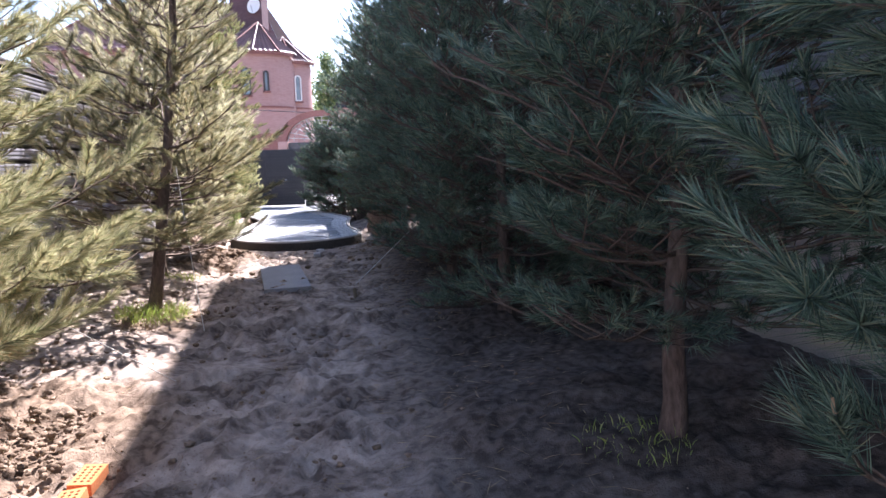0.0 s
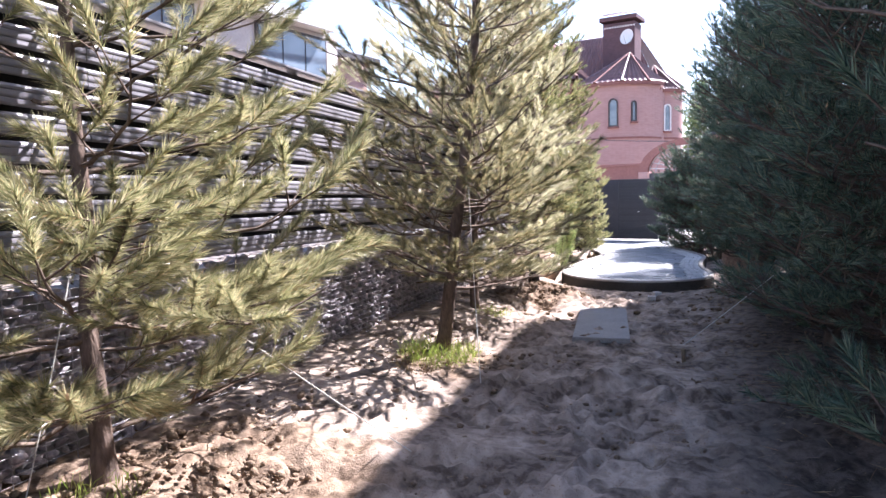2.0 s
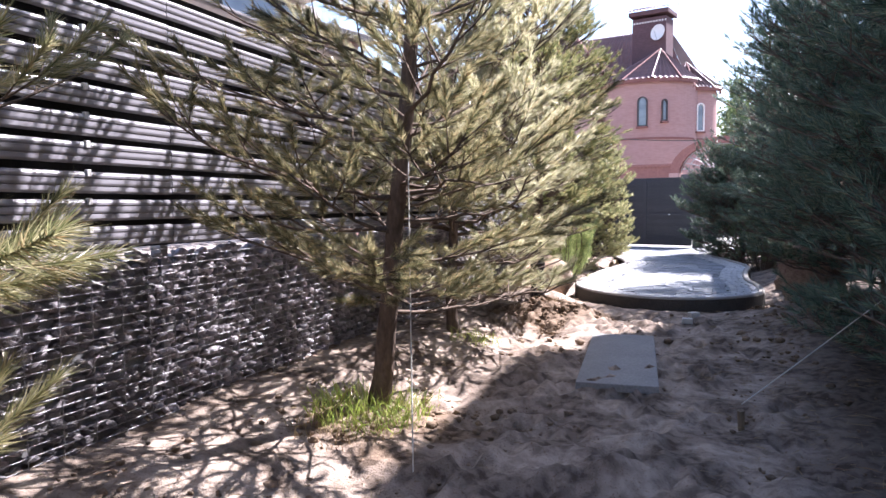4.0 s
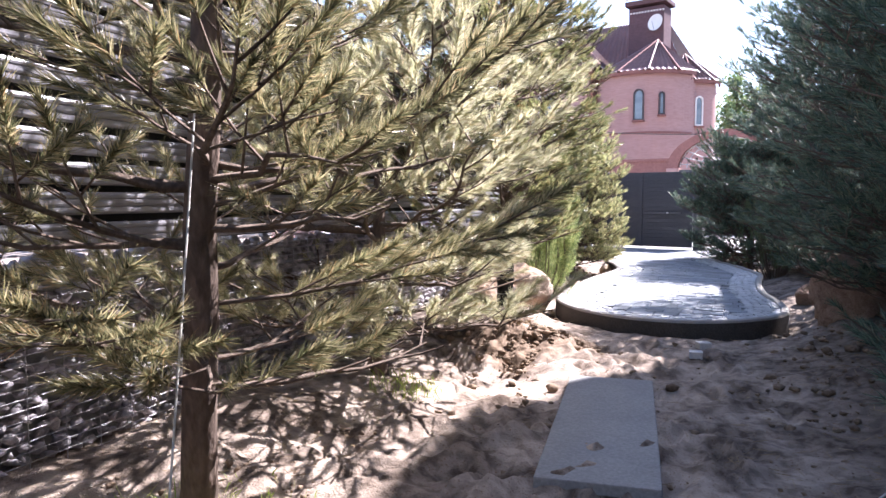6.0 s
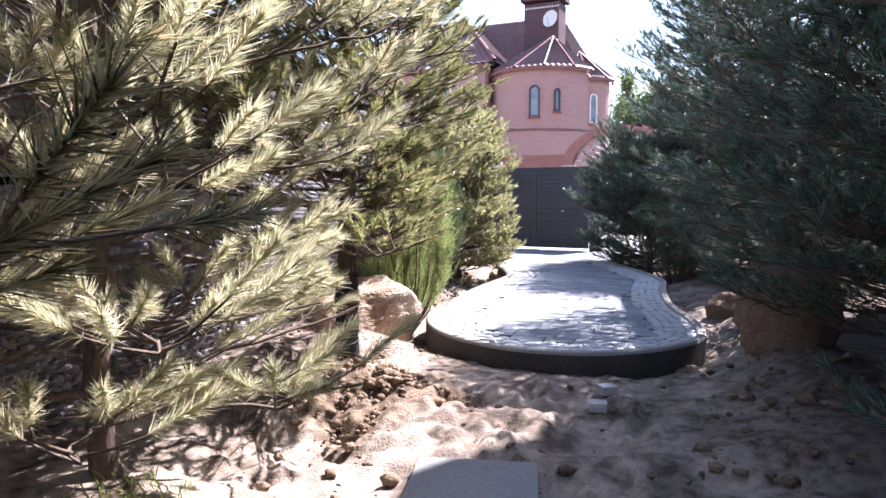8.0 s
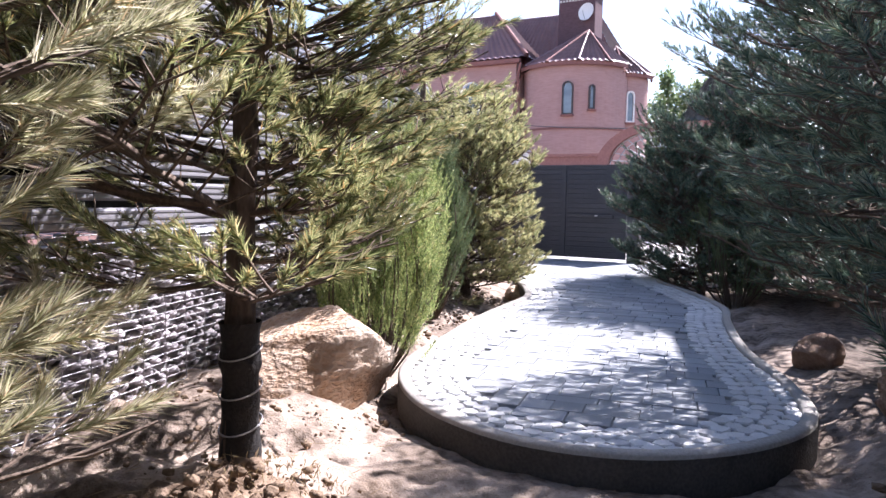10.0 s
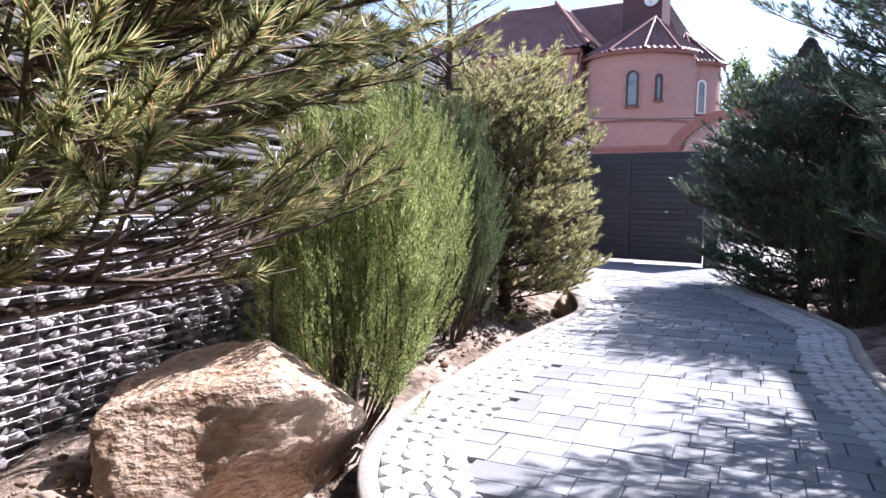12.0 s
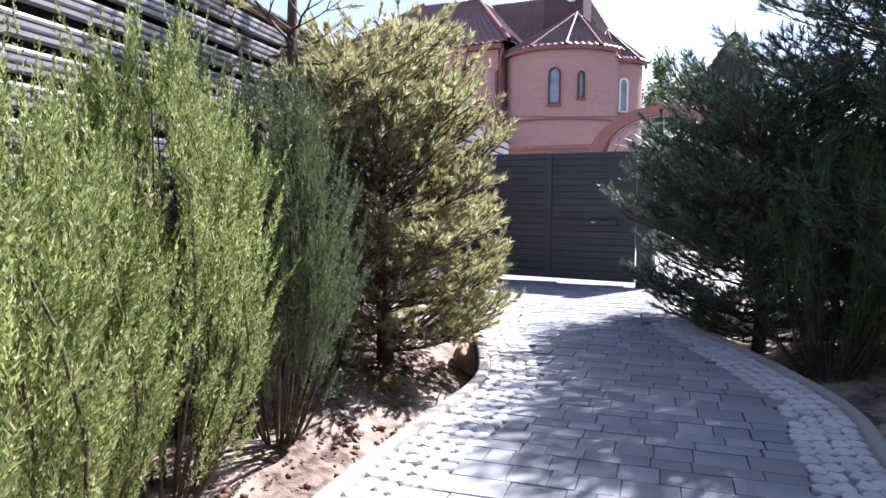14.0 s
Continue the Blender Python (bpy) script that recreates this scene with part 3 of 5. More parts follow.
GABION = thing("gabion_wall", Matrix.Identity(4), "wire mesh gabion wall filled with broken grey stone", "gabion wall", kind="structure")
_core = box_mesh("core", JOINT, -0.32, -0.085, 0, PANEL, -0.25, GAB_TOP - 0.06)
_wires = wire_panel(PANEL, GAB_TOP)
for s in range(12):
    part("core", _core, GABION, m=along_left(FENCE_START + s * PANEL))
    part("wire_mesh", _wires, GABION, "galvanised wire mesh", m=along_left(FENCE_START + s * PANEL))


# fence and foot wall on the shaded side
def along_right(u):
    y = 1.0 + u * 0.963
    return Matrix.Translation((3.75 - 0.27 * (y - 3.0), y, 0)) @ Matrix.Rotation(math.atan(0.27) + math.pi, 4, "Z") @ Matrix.Translation((0, -PANEL, 0))


RIGHT_FENCE = build_fence("slatted_fence", along_right, 6, "dark grey steel slatted fence in deep shade", False)
_low = bmesh.new()
box(_low, -0.25, 0.0, 0, PANEL * 6, -0.3, 0.28, 0.01)
_m = along_right(FENCE_START + 5 * PANEL)
tagged(new("foot_wall", from_bm("foot_wall", _low, KERB)), "low concrete foot wall under the shaded fence", "wall", kind="structure").matrix_basis = _m


# ---- gate ----
def build_gate():
    y = 22.3
    g = thing("gate", Matrix.Translation((0, y, 0)), "closed anthracite steel double gate with horizontal panels", "gate", kind="structure")
    board = box_mesh("board", GATE_M, 0, 1.17, -0.012, 0.012, 0, 0.088, 0.003)
    frame_v = box_mesh("stile", GATE_M, 0, 0.04, -0.025, 0.025, 0, 1.82, 0.004)
    rail = box_mesh("rail", GATE_M, 0, 1.25, -0.022, 0.022, 0, 0.035, 0.004)
    for x0 in (-6.20, -7.47):
        leafm = part("gate_leaf", box_mesh("backing", GATE_M, x0 + 0.03, x0 + 1.22, 0.006, 0.018, 0.2, 1.98), g)
        for dx in (0.0, 1.21):
            part("stile", frame_v, leafm, m=Matrix.Translation((x0 + dx, 0, 0.18)))
        for z in (0.18, 1.0, 1.965):
            part("rail", rail, leafm, m=Matrix.Translation((x0, 0, z)))
        for k in range(19):
            z = 0.22 + k * 0.094
            part("board", board, leafm, m=Matrix.Translation((x0 + 0.04, -0.004 - 0.004 * (k % 2), z)))
    part("astragal", box_mesh("astragal", GATE_M, -6.25, -6.17, -0.035, -0.027, 0.18, 1.98), g)
    part("latch", box_mesh("latch", GATE_M, -5.9, -5.2, -0.06, -0.026, 0.97, 1.04, 0.006), g, "dark closer arm across the leaf")
    part("handle", box_mesh("handle", WHITE, -5.56, -5.5, -0.08, -0.05, 1.0, 1.02, 0.003), g, "small bright handle")
    post = tagged(new("gate_post", box_mesh("gate_post", GATE_M, -0.11, 0.11, -0.11, 0.11, -0.1, 2.0, 0.012)), "square dark grey gate post", "post")
    post.matrix_basis = Matrix.Translation((-4.80, y, 0.05))
    copy_thing(post, Matrix.Translation((-7.62, y, 0.05)))
    # panels of the same build beyond the posts
    for n, x0, x1 in (("fence_panel", -12.4, -7.75), ("fence_panel", -3.55, 3.0)):
        p = thing(n, Matrix.Translation((0, y, 0)), "anthracite steel fence panel with horizontal boards", "fence", kind="structure")
        w = x1 - x0
        b2 = box_mesh("board", GATE_M, 0, w, -0.012, 0.012, 0, 0.088, 0.003)
        for k in range(20):
            part("board", b2, p, m=Matrix.Translation((x0, -0.004 * (k % 2), 0.12 + k * 0.094)))


build_gate()

# the street beyond the gate
bm = bmesh.new()
box(bm, -40, 30, 23.4, 31, -0.08, 0.06)
tagged(new("road", from_bm("road", bm, ROAD)), "pale dusty street beyond the gate", "road", kind="structure")


# ---- house over the street ----
def arc_wall(cx, cy, r, z0, z1, a0, a1, thick=0.35, n=40):
    a = np.linspace(radians(a0), radians(a1), n)
    v = []
    for rr in (r, r - thick):
        for z in (z0, z1):
            v += [(cx + rr * math.cos(t), cy + rr * math.sin(t), z) for t in a]
    f = []
    for i in range(n - 1):
        f += [[i, i + 1, n + i + 1, n + i], [2 * n + i + 1, 2 * n + i, 3 * n + i, 3 * n + i + 1], [n + i, n + i + 1, 3 * n + i + 1, 3 * n + i]]
    return v, f


def arched(w, h, depth, inset, mat, n=10):
    """An arched window: outline frame mesh and pane mesh, facing -y, base at the origin."""
    r = w / 2
    pts = [(-r, 0), (r, 0)] + [(r * math.cos(t), h - r + r * math.sin(t)) for t in np.linspace(0, math.pi, n)]
    k, s = len(pts), (r - inset) / r
    ins = [(x * s, inset + (z - inset) * (h - 2 * inset) / (h - inset) if z > 0 else inset) for x, z in pts]
    v = [(x, -depth, z) for x, z in pts] + [(x, -depth, z) for x, z in ins] + [(x, 0.05, z) for x, z in pts] + [(x, 0.05, z) for x, z in ins]
    f = []
    for i in range(k):
        j = (i + 1) % k
        f += [[i, j, k + j, k + i], [j, i, 2 * k + i, 2 * k + j], [k + i, k + j, 3 * k + j, 3 * k + i]]
    fr = mesh_of("window_frame", v, f, mat)
    pane = mesh_of("pane", [(x, -depth * 0.2, z) for x, z in ins], [list(range(k))], GLASS)
    return fr, pane


def tile_slope(p, q, apex_p, apex_q, rows, cols):
    """Rows of curved tiles over a roof slope, from the eave p..q up to apex_p..apex_q."""
    p, q, ap, aq = (np.array(v, float) for v in (p, q, apex_p, apex_q))
    nrm = np.cross(q - p, ap - p)
    nrm /= np.linalg.norm(nrm)
    if nrm[2] < 0:
        nrm = -nrm
    U, W = cols * 4, rows
    vs, fs = [], []
    for r in range(W):
        for e, lift in ((0, 0.05), (1, 0.0)):
            t = (r + e) / W
            a, b = p + (ap - p) * t, q + (aq - q) * t
            for u in range(U + 1):
                wave = 0.045 * math.sin(u / 4 * 2 * math.pi)
                vs.append(a + (b - a) * (u / U) + nrm * (lift + wave))
    for r in range(W):
        o = r * 2 * (U + 1)
        for u in range(U):
            fs.append([o + u, o + u + 1, o + U + 1 + u + 1, o + U + 1 + u])
        if r:
            for u in range(U):
                fs.append([o - U - 1 + u, o - U - 1 + u + 1, o + u + 1, o + u])
    return np.array(vs), np.array(fs)


def build_house():
    h = thing("house", Matrix.Translation((0.2, 0, 0.1)), "large pink brick house with round bays and a maroon tiled roof", "house")
    walls = [arc_wall(-15.35, 49.6, 3.15, -0.1, 8.75, 165, 360), arc_wall(-13.0, 50.7, 1.6, -0.1, 8.35, 180, 400)]
    for v, f in walls:
        part("wall", mesh_of("wall", v, f, PINK, False), h)
    for x0, x1, y0, y1, z1 in ((-30, -18.25, 47.2, 47.6, 9.35), (-18.6, -18.21, 47.6, 60, 9.33), (-30, -29.6, 47.6, 60, 9.33), (-18.2, -13.8, 53.0, 53.4, 9.2), (-14.2, -13.8, 53.4, 60, 8.4)):
        part("wall", box_mesh("wall", PINK, x0, x1, y0, y1, -0.1, z1), h)
    # string courses and eaves
    for cx, cy, r, z, a0, a1 in ((-15.35, 49.6, 3.22, 5.2, 165, 345), (-13.0, 50.7, 1.65, 5.2, 200, 390), (-15.35, 49.6, 3.42, 8.72, 165, 345), (-13.0, 50.7, 1.85, 8.32, 200, 395)):
        v, f = arc_wall(cx, cy, r, z, z + (0.22 if z > 8 else 0.12), a0, a1, 0.3)
        part("cornice" if z > 8 else "string_course", mesh_of("cornice", v, f, PINK_TRIM), h)
    part("cornice", box_mesh("cornice", PINK_TRIM, -30.3, -17.95, 46.85, 47.2, 9.2, 9.45), h)
    # windows of the bays
    for cx, cy, r, ang, z, w, hh, mat in ((-15.35, 49.6, 3.15, 280, 6.0, 0.62, 1.85, DARKFRAME), (-15.35, 49.6, 3.15, 304, 6.3, 0.36, 1.35, DARKFRAME), (-13.0, 50.7, 1.6, 274, 5.75, 0.55, 1.9, WHITE), (-13.0, 50.7, 1.6, 306, 5.75, 0.5, 1.8, WHITE), (-15.35, 49.6, 3.15, 282, 1.95, 0.8, 1.0, WHITE), (-15.35, 49.6, 3.15, 308, 1.95, 0.7, 1.0, WHITE)):
        fr, pane = arched(w, hh, 0.12, 0.08, mat)
        m = Matrix.Translation((cx + r * math.cos(radians(ang)), cy + r * math.sin(radians(ang)), z)) @ Matrix.Rotation(radians(ang + 90), 4, "Z")
        wnd = part("window", fr, h, "tall narrow arched window", m)
        part("pane", pane, wnd)
        sill = box_mesh("sill", PINK_TRIM, -w / 2 - 0.06, w / 2 + 0.06, -0.2, 0.02, -0.1, 0.0, 0.01)
        part("sill", sill, wnd)
    for x, z, w, hh in ((-21.2, 6.3, 1.3, 2.0), (-24.6, 6.3, 1.3, 2.0), (-27.6, 6.3, 1.3, 2.0), (-21.2, 2.2, 1.3, 1.9), (-24.6, 2.2, 1.3, 1.9)):
        fr, pane = arched(w, hh, 0.12, 0.1, WHITE)
        wnd = part("window", fr, h, "wide arched window with a white frame", Matrix.Translation((x, 47.2, z)))
        part("pane", pane, wnd)
    # roofs: bays as segmented cones, a hipped block, the high main roof
    for cx, cy, r, z0, ax, ay, az, a0, a1, seg, rows in ((-15.35, 49.6, 3.5, 8.9, -15.0, 50.6, 11.5, 168, 350, 6, 8), (-13.0, 50.7, 1.95, 8.5, -13.4, 50.9, 10.45, 185, 400, 6, 6)):
        for k in range(seg):
            t0, t1 = radians(a0 + (a1 - a0) * k / seg), radians(a0 + (a1 - a0) * (k + 1) / seg)
            p = (cx + r * math.cos(t0), cy + r * math.sin(t0), z0)
            q = (cx + r * math.cos(t1), cy + r * math.sin(t1), z0)
            ap, aq = [np.array((ax, ay, az)) + 0.06 * (np.array(e) - np.array((ax, ay, az))) for e in (p, q)]
            v, f = tile_slope(p, q, ap, aq, rows, 5)
            part("roof_slope", mesh_of("roof_slope", v, f, ROOF), h)
            lv, lf = tubes([(np.array([p, (ax, ay, az)]) + (0, 0, 0.05), [0.08, 0.06])], 6)
            part("ridge", mesh_of("ridge", lv, lf, PINK_TRIM if k % 2 else ROOF), h)
    # hipped left block
    e0, e1, b0, b1 = (-30.4, 46.9, 9.5), (-17.5, 46.9, 9.5), (-26.5, 53.5, 14.0), (-22.6, 53.5, 14.0)
    for p, q, ap, aq in ((e0, e1, b0, b1), (e1, (-17.9, 60, 9.4), b1, (-22.6, 57, 14.0)), (e0, (-30.4, 60, 9.4), b0, (-26.5, 57, 14.0))):
        v, f = tile_slope(p, q, ap, aq, 16, 30)
        part("roof_slope", mesh_of("roof_slope", v, f, ROOF), h)
    for p, q in ((e1, b1), (e0, b0)):
        lv, lf = tubes([(np.array([p, q]) + (0, 0, 0.1), [0.13, 0.13])], 6)
        part("ridge", mesh_of("ridge", lv, lf, PINK_TRIM), h)
    # main roof behind
    v, f = tile_slope((-24, 49.5, 9.6), (-13.4, 52.2, 9.0), (-22.5, 56, 14.2), (-16.5, 56, 14.2), 16, 30)
    part("roof_slope", mesh_of("roof_slope", v, f, ROOF), h)
    v, f = tile_slope((-13.4, 52.2, 9.0), (-13.4, 60, 9.0), (-16.5, 56, 14.2), (-16.5, 58, 14.2), 16, 16)
    part("roof_slope", mesh_of("roof_slope", v, f, ROOF), h)
    # chimney block with a tiled cap and a row of pale dentils
    ch = part("chimney", box_mesh("chimney", CHIM, -17.2, -14.85, 51.2, 52.8, 9.0, 13.9, 0.03), h)
    part("cap", box_mesh("cap", CHIM, -17.4, -14.65, 50.95, 53.05, 14.05, 14.35, 0.03), ch)
    part("roof_slope", mesh_of("cap_roof", *tile_slope((-17.5, 50.8, 14.35), (-14.55, 50.8, 14.35), (-17.0, 52, 14.8), (-15.0, 52, 14.8), 2, 12), ROOF), ch)
    dent = box_mesh("dentil", WHITE, 0, 0.11, -0.03, 0, 0, 0.11, 0.01)
    for k in range(12):
        part("dentil", dent, ch, m=Matrix.Translation((-17.1 + k * 0.195, 51.2, 13.55)))
    part("antenna", mesh_of("antenna", *tubes([(np.array([(-14.3, 52, 14.3), (-14.3, 52, 16.0)]), [0.02, 0.015])], 5), IRON), ch)
    # downpipes
    for pts in ([(-12.35, 48.75, 8.6), (-12.55, 48.6, 8.0), (-12.6, 48.55, 0)], [(-17.9, 47.0, 9.2), (-18.1, 47.1, 8.5), (-18.1, 47.1, 0)], [(-17.5, 47.3, 8.9), (-18.3, 47.1, 8.0), (-18.3, 47.1, 0)]):
        part("downpipe", mesh_of("downpipe", *tubes([(np.array(pts), [0.07] * 3)], 8), PINK_TRIM, True), h)
    # satellite dish on the chimney
    d = thing("satellite_dish", Matrix.Translation((-15.12, 51.0, 12.85)) @ Matrix.Rotation(radians(-12), 4, "Z") @ Matrix.Rotation(radians(78), 4, "X"), "white round satellite dish bolted to the chimney", "satellite dish")
    v, f = [], []
    for r in range(6):
        for t in range(24):
            rr = 0.52 * r / 5
            v.append((rr * math.cos(t * math.pi / 12), rr * 1.08 * math.sin(t * math.pi / 12), 0.35 * rr * rr))
    for r in range(5):
        for t in range(24):
            f.append([r * 24 + t, r * 24 + (t + 1) % 24, (r + 1) * 24 + (t + 1) % 24, (r + 1) * 24 + t])
    part("reflector", mesh_of("reflector", v, f, WHITE, True), d)
    part("arm", mesh_of("arm", *tubes([(np.array([(0, -0.5, 0.1), (0, -0.1, 0.5)]), [0.02, 0.02]), (np.array([(0, 0, 0), (0, 0.0, -0.3)]), [0.03, 0.03])], 5), IRON), d)


build_house()


# ---- brick street wall and arch over the road ----
def build_arch():
    y = 33.0
    w = thing("street_wall", Matrix.Translation((0, y, 0)), "red brick street wall with a coping", "wall", kind="structure")
    bm = bmesh.new()
    box(bm, -30, -8.7, 0, 0.35, -0.1, 2.85)
    part("wall", from_bm("wall", bm, PINK_TRIM), w)
    part("coping", box_mesh("coping", PINK_TRIM, -30, -8.7, -0.06, 0.41, 2.85, 2.97, 0.01), w)
    bm = bmesh.new()
    box(bm, -4.6, 16, 0, 0.35, -0.1, 2.85)
    part("wall", from_bm("wall", bm, PINK_TRIM), w)
    a = thing("gate_arch", Matrix.Translation((-6.65, y, 0)), "red brick arch with a wrought iron fan and solid gate below", "gate arch")
    v, f, n = [], [], 28
    for yy in (-0.1, 0.4):
        for r in (2.12, 1.72):
            v += [(r * math.cos(t), yy, 2.55 + 0.68 * r * math.sin(t)) for t in np.linspace(0, math.pi, n)]
    for i in range(n - 1):
        f += [[i, i + 1, n + i + 1, n + i], [2 * n + i, 3 * n + i, 3 * n + i + 1, 2 * n + i + 1], [i, 2 * n + i, 2 * n + i + 1, i + 1], [n + i, n + i + 1, 3 * n + i + 1, 3 * n + i]]
    part("arch", mesh_of("arch", v, f, PINK_TRIM), a)
    lines = []
    for t in np.linspace(0.15, math.pi - 0.15, 13):
        lines.append((np.array([(0.3 * math.cos(t), 0.1, 2.6 + 0.2 * math.sin(t)), (1.7 * math.cos(t), 0.1, 2.55 + 1.16 * math.sin(t))]), [0.02, 0.02]))
    for r in (0.35, 0.9, 1.4, 1.68):
        lines.append((np.array([(r * math.cos(t), 0.1, 2.57 + 0.68 * r * math.sin(t)) for t in np.linspace(0, math.pi, 18)]), [0.022] * 18))
    for ln in lines:
        part("iron_bar", mesh_of("iron_bar", *tubes([ln], 5), IRON), a, "pale wrought iron bar")
    for s in (-1, 1):
        part("pier", box_mesh("pier", PINK, s * 1.92 - 0.22, s * 1.92 + 0.22, -0.12, 0.42, -0.1, 2.56, 0.02), a)
        part("gate_leaf", box_mesh("gate_leaf", GATE_M, min(0.01 * s, s * 1.69), max(0.01 * s, s * 1.69), 0.08, 0.13, 0.02, 2.5, 0.01), a)


build_arch()


# ---- neighbours ----
def build_neighbours():
    n = thing("neighbour_house", Matrix.Identity(4), "pale rendered two-storey house with wide windows behind the fence", "house")
    bm = bmesh.new()
    box(bm, -17, -9.6, 3.0, 13.4, -0.1, 5.1)
    part("wall", from_bm("wall", bm, PALE), n)
    part("roof", box_mesh("roof", WHITE, -17.3, -9.3, 2.7, 13.0, 5.1, 5.35, 0.02), n, "flat white roof edge")
    part("wall", box_mesh("wall", PINK, -16.5, -9.9, 13.4, 14.8, -0.1, 4.75), n)
    part("roof", box_mesh("roof", DARKFRAME, -16.7, -9.7, 13.3, 15.1, 4.75, 4.92, 0.02), n, "dark roof edge")
    for y0 in (4.2, 7.6, 11.0):
        wnd = part("window", box_mesh("window_frame", DARKFRAME, -9.62, -9.55, y0, y0 + 2.0, 3.6, 5.0, 0.01), n, "wide window in dark frames")
        for k in range(3):
            part("pane", box_mesh("pane", GLASS, -9.56, -9.535, y0 + 0.06 + k * 0.64, y0 + 0.66 + k * 0.64, 3.68, 4.93), wnd)
    # tall house on the sunny side whose shade lies over the walk
    t = thing("apartment_house", Matrix.Translation((3.6, 5.0, 0)) @ Matrix.Rotation(math.atan(0.27), 4, "Z"), "tall pale pink rendered house beyond the shaded fence", "house")
    H = 10.2
    bm = bmesh.new()
    box(bm, 0, 9, -16, TALL_END, -0.1, H)
    part("wall", from_bm("wall", bm, PALE), t)
    part("roof", box_mesh("roof", PINK_TRIM, -0.05, 9.2, -16.2, TALL_END + 0.05, H, H + 0.18, 0.02), t)
    # unseen slab added to throw the narrow strip of shade over the drive
    part("eave_slab", box_mesh("eave_slab", PINK_TRIM, -0.02, 0.42, TALL_END, TALL_END + 6.4, 6.95, 7.1, 0.01), t, "narrow unseen slab past the gable, added to cast a shade strip")
    for y0 in (-9, -5, -1, 3):
        for z in (1.0, 4.0, 7.0):
            wnd = part("window", box_mesh("window_frame", WHITE, -0.06, 0.02, y0, y0 + 1.5, z, z + 1.5, 0.01), t)
            for k in range(2):
                part("pane", box_mesh("pane", GLASS, -0.075, -0.05, y0 + 0.08 + k * 0.7, y0 + 0.72 + k * 0.7, z + 0.08, z + 1.42), wnd)
    # pointed roof seen over the trees
    s = thing("pavilion", Matrix.Translation((-5.2, 36.5, 0)), "small house with a steep dark pyramid roof", "house")
    part("wall", box_mesh("wall", PINK, -1.1, 1.1, -1.1, 1.1, -0.1, 4.3), s)
    for k in range(4):
        a0, a1 = radians(45 + 90 * k), radians(135 + 90 * k)
        p, q = [(1.8 * math.cos(a), 1.8 * math.sin(a), 4.2) for a in (a0, a1)]
        v, f = tile_slope(p, q, (0.02 * p[0], 0.02 * p[1], 6.6), (0.02 * q[0], 0.02 * q[1], 6.6), 10, 10)
        part("roof_slope", mesh_of("roof_slope", v, f, SLATE), s)
    part("finial", mesh_of("finial", *tubes([(np.array([(0, 0, 6.5), (0, 0, 7.0)]), [0.04, 0.01])], 5), IRON), s)
    # overhead cable in the street
    t = np.linspace(0, 1, 40)
    tagged(new("overhead_cable", mesh_of("overhead_cable", *tubes([(np.stack([-22 + 15.4 * t, 47.15 - 11.9 * t, 6.3 - 2.3 * t - 0.9 * t * (1 - t)], 1), [0.022] * 40)], 5), DARKFRAME)), "black overhead cable sagging across the street", "cable")
    # plain walls that close the plot behind the walker
    bm = bmesh.new()
    box(bm, -6, 8, -6.3, -6.0, -0.2, 2.4)
    tagged(new("wall_back", from_bm("wall_back", bm, PALE)), "plain pale wall closing the plot", "wall", kind="structure")


TALL_END = 12.8
build_neighbours()


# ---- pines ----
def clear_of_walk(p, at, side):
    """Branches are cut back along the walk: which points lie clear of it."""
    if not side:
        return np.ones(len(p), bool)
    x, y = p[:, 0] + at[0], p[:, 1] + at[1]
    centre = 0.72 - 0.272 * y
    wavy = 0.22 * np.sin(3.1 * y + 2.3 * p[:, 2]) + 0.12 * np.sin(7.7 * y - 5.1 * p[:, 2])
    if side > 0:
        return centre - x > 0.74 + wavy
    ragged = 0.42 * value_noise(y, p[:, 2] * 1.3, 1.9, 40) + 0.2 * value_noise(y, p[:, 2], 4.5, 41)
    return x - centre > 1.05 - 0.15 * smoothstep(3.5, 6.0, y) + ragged


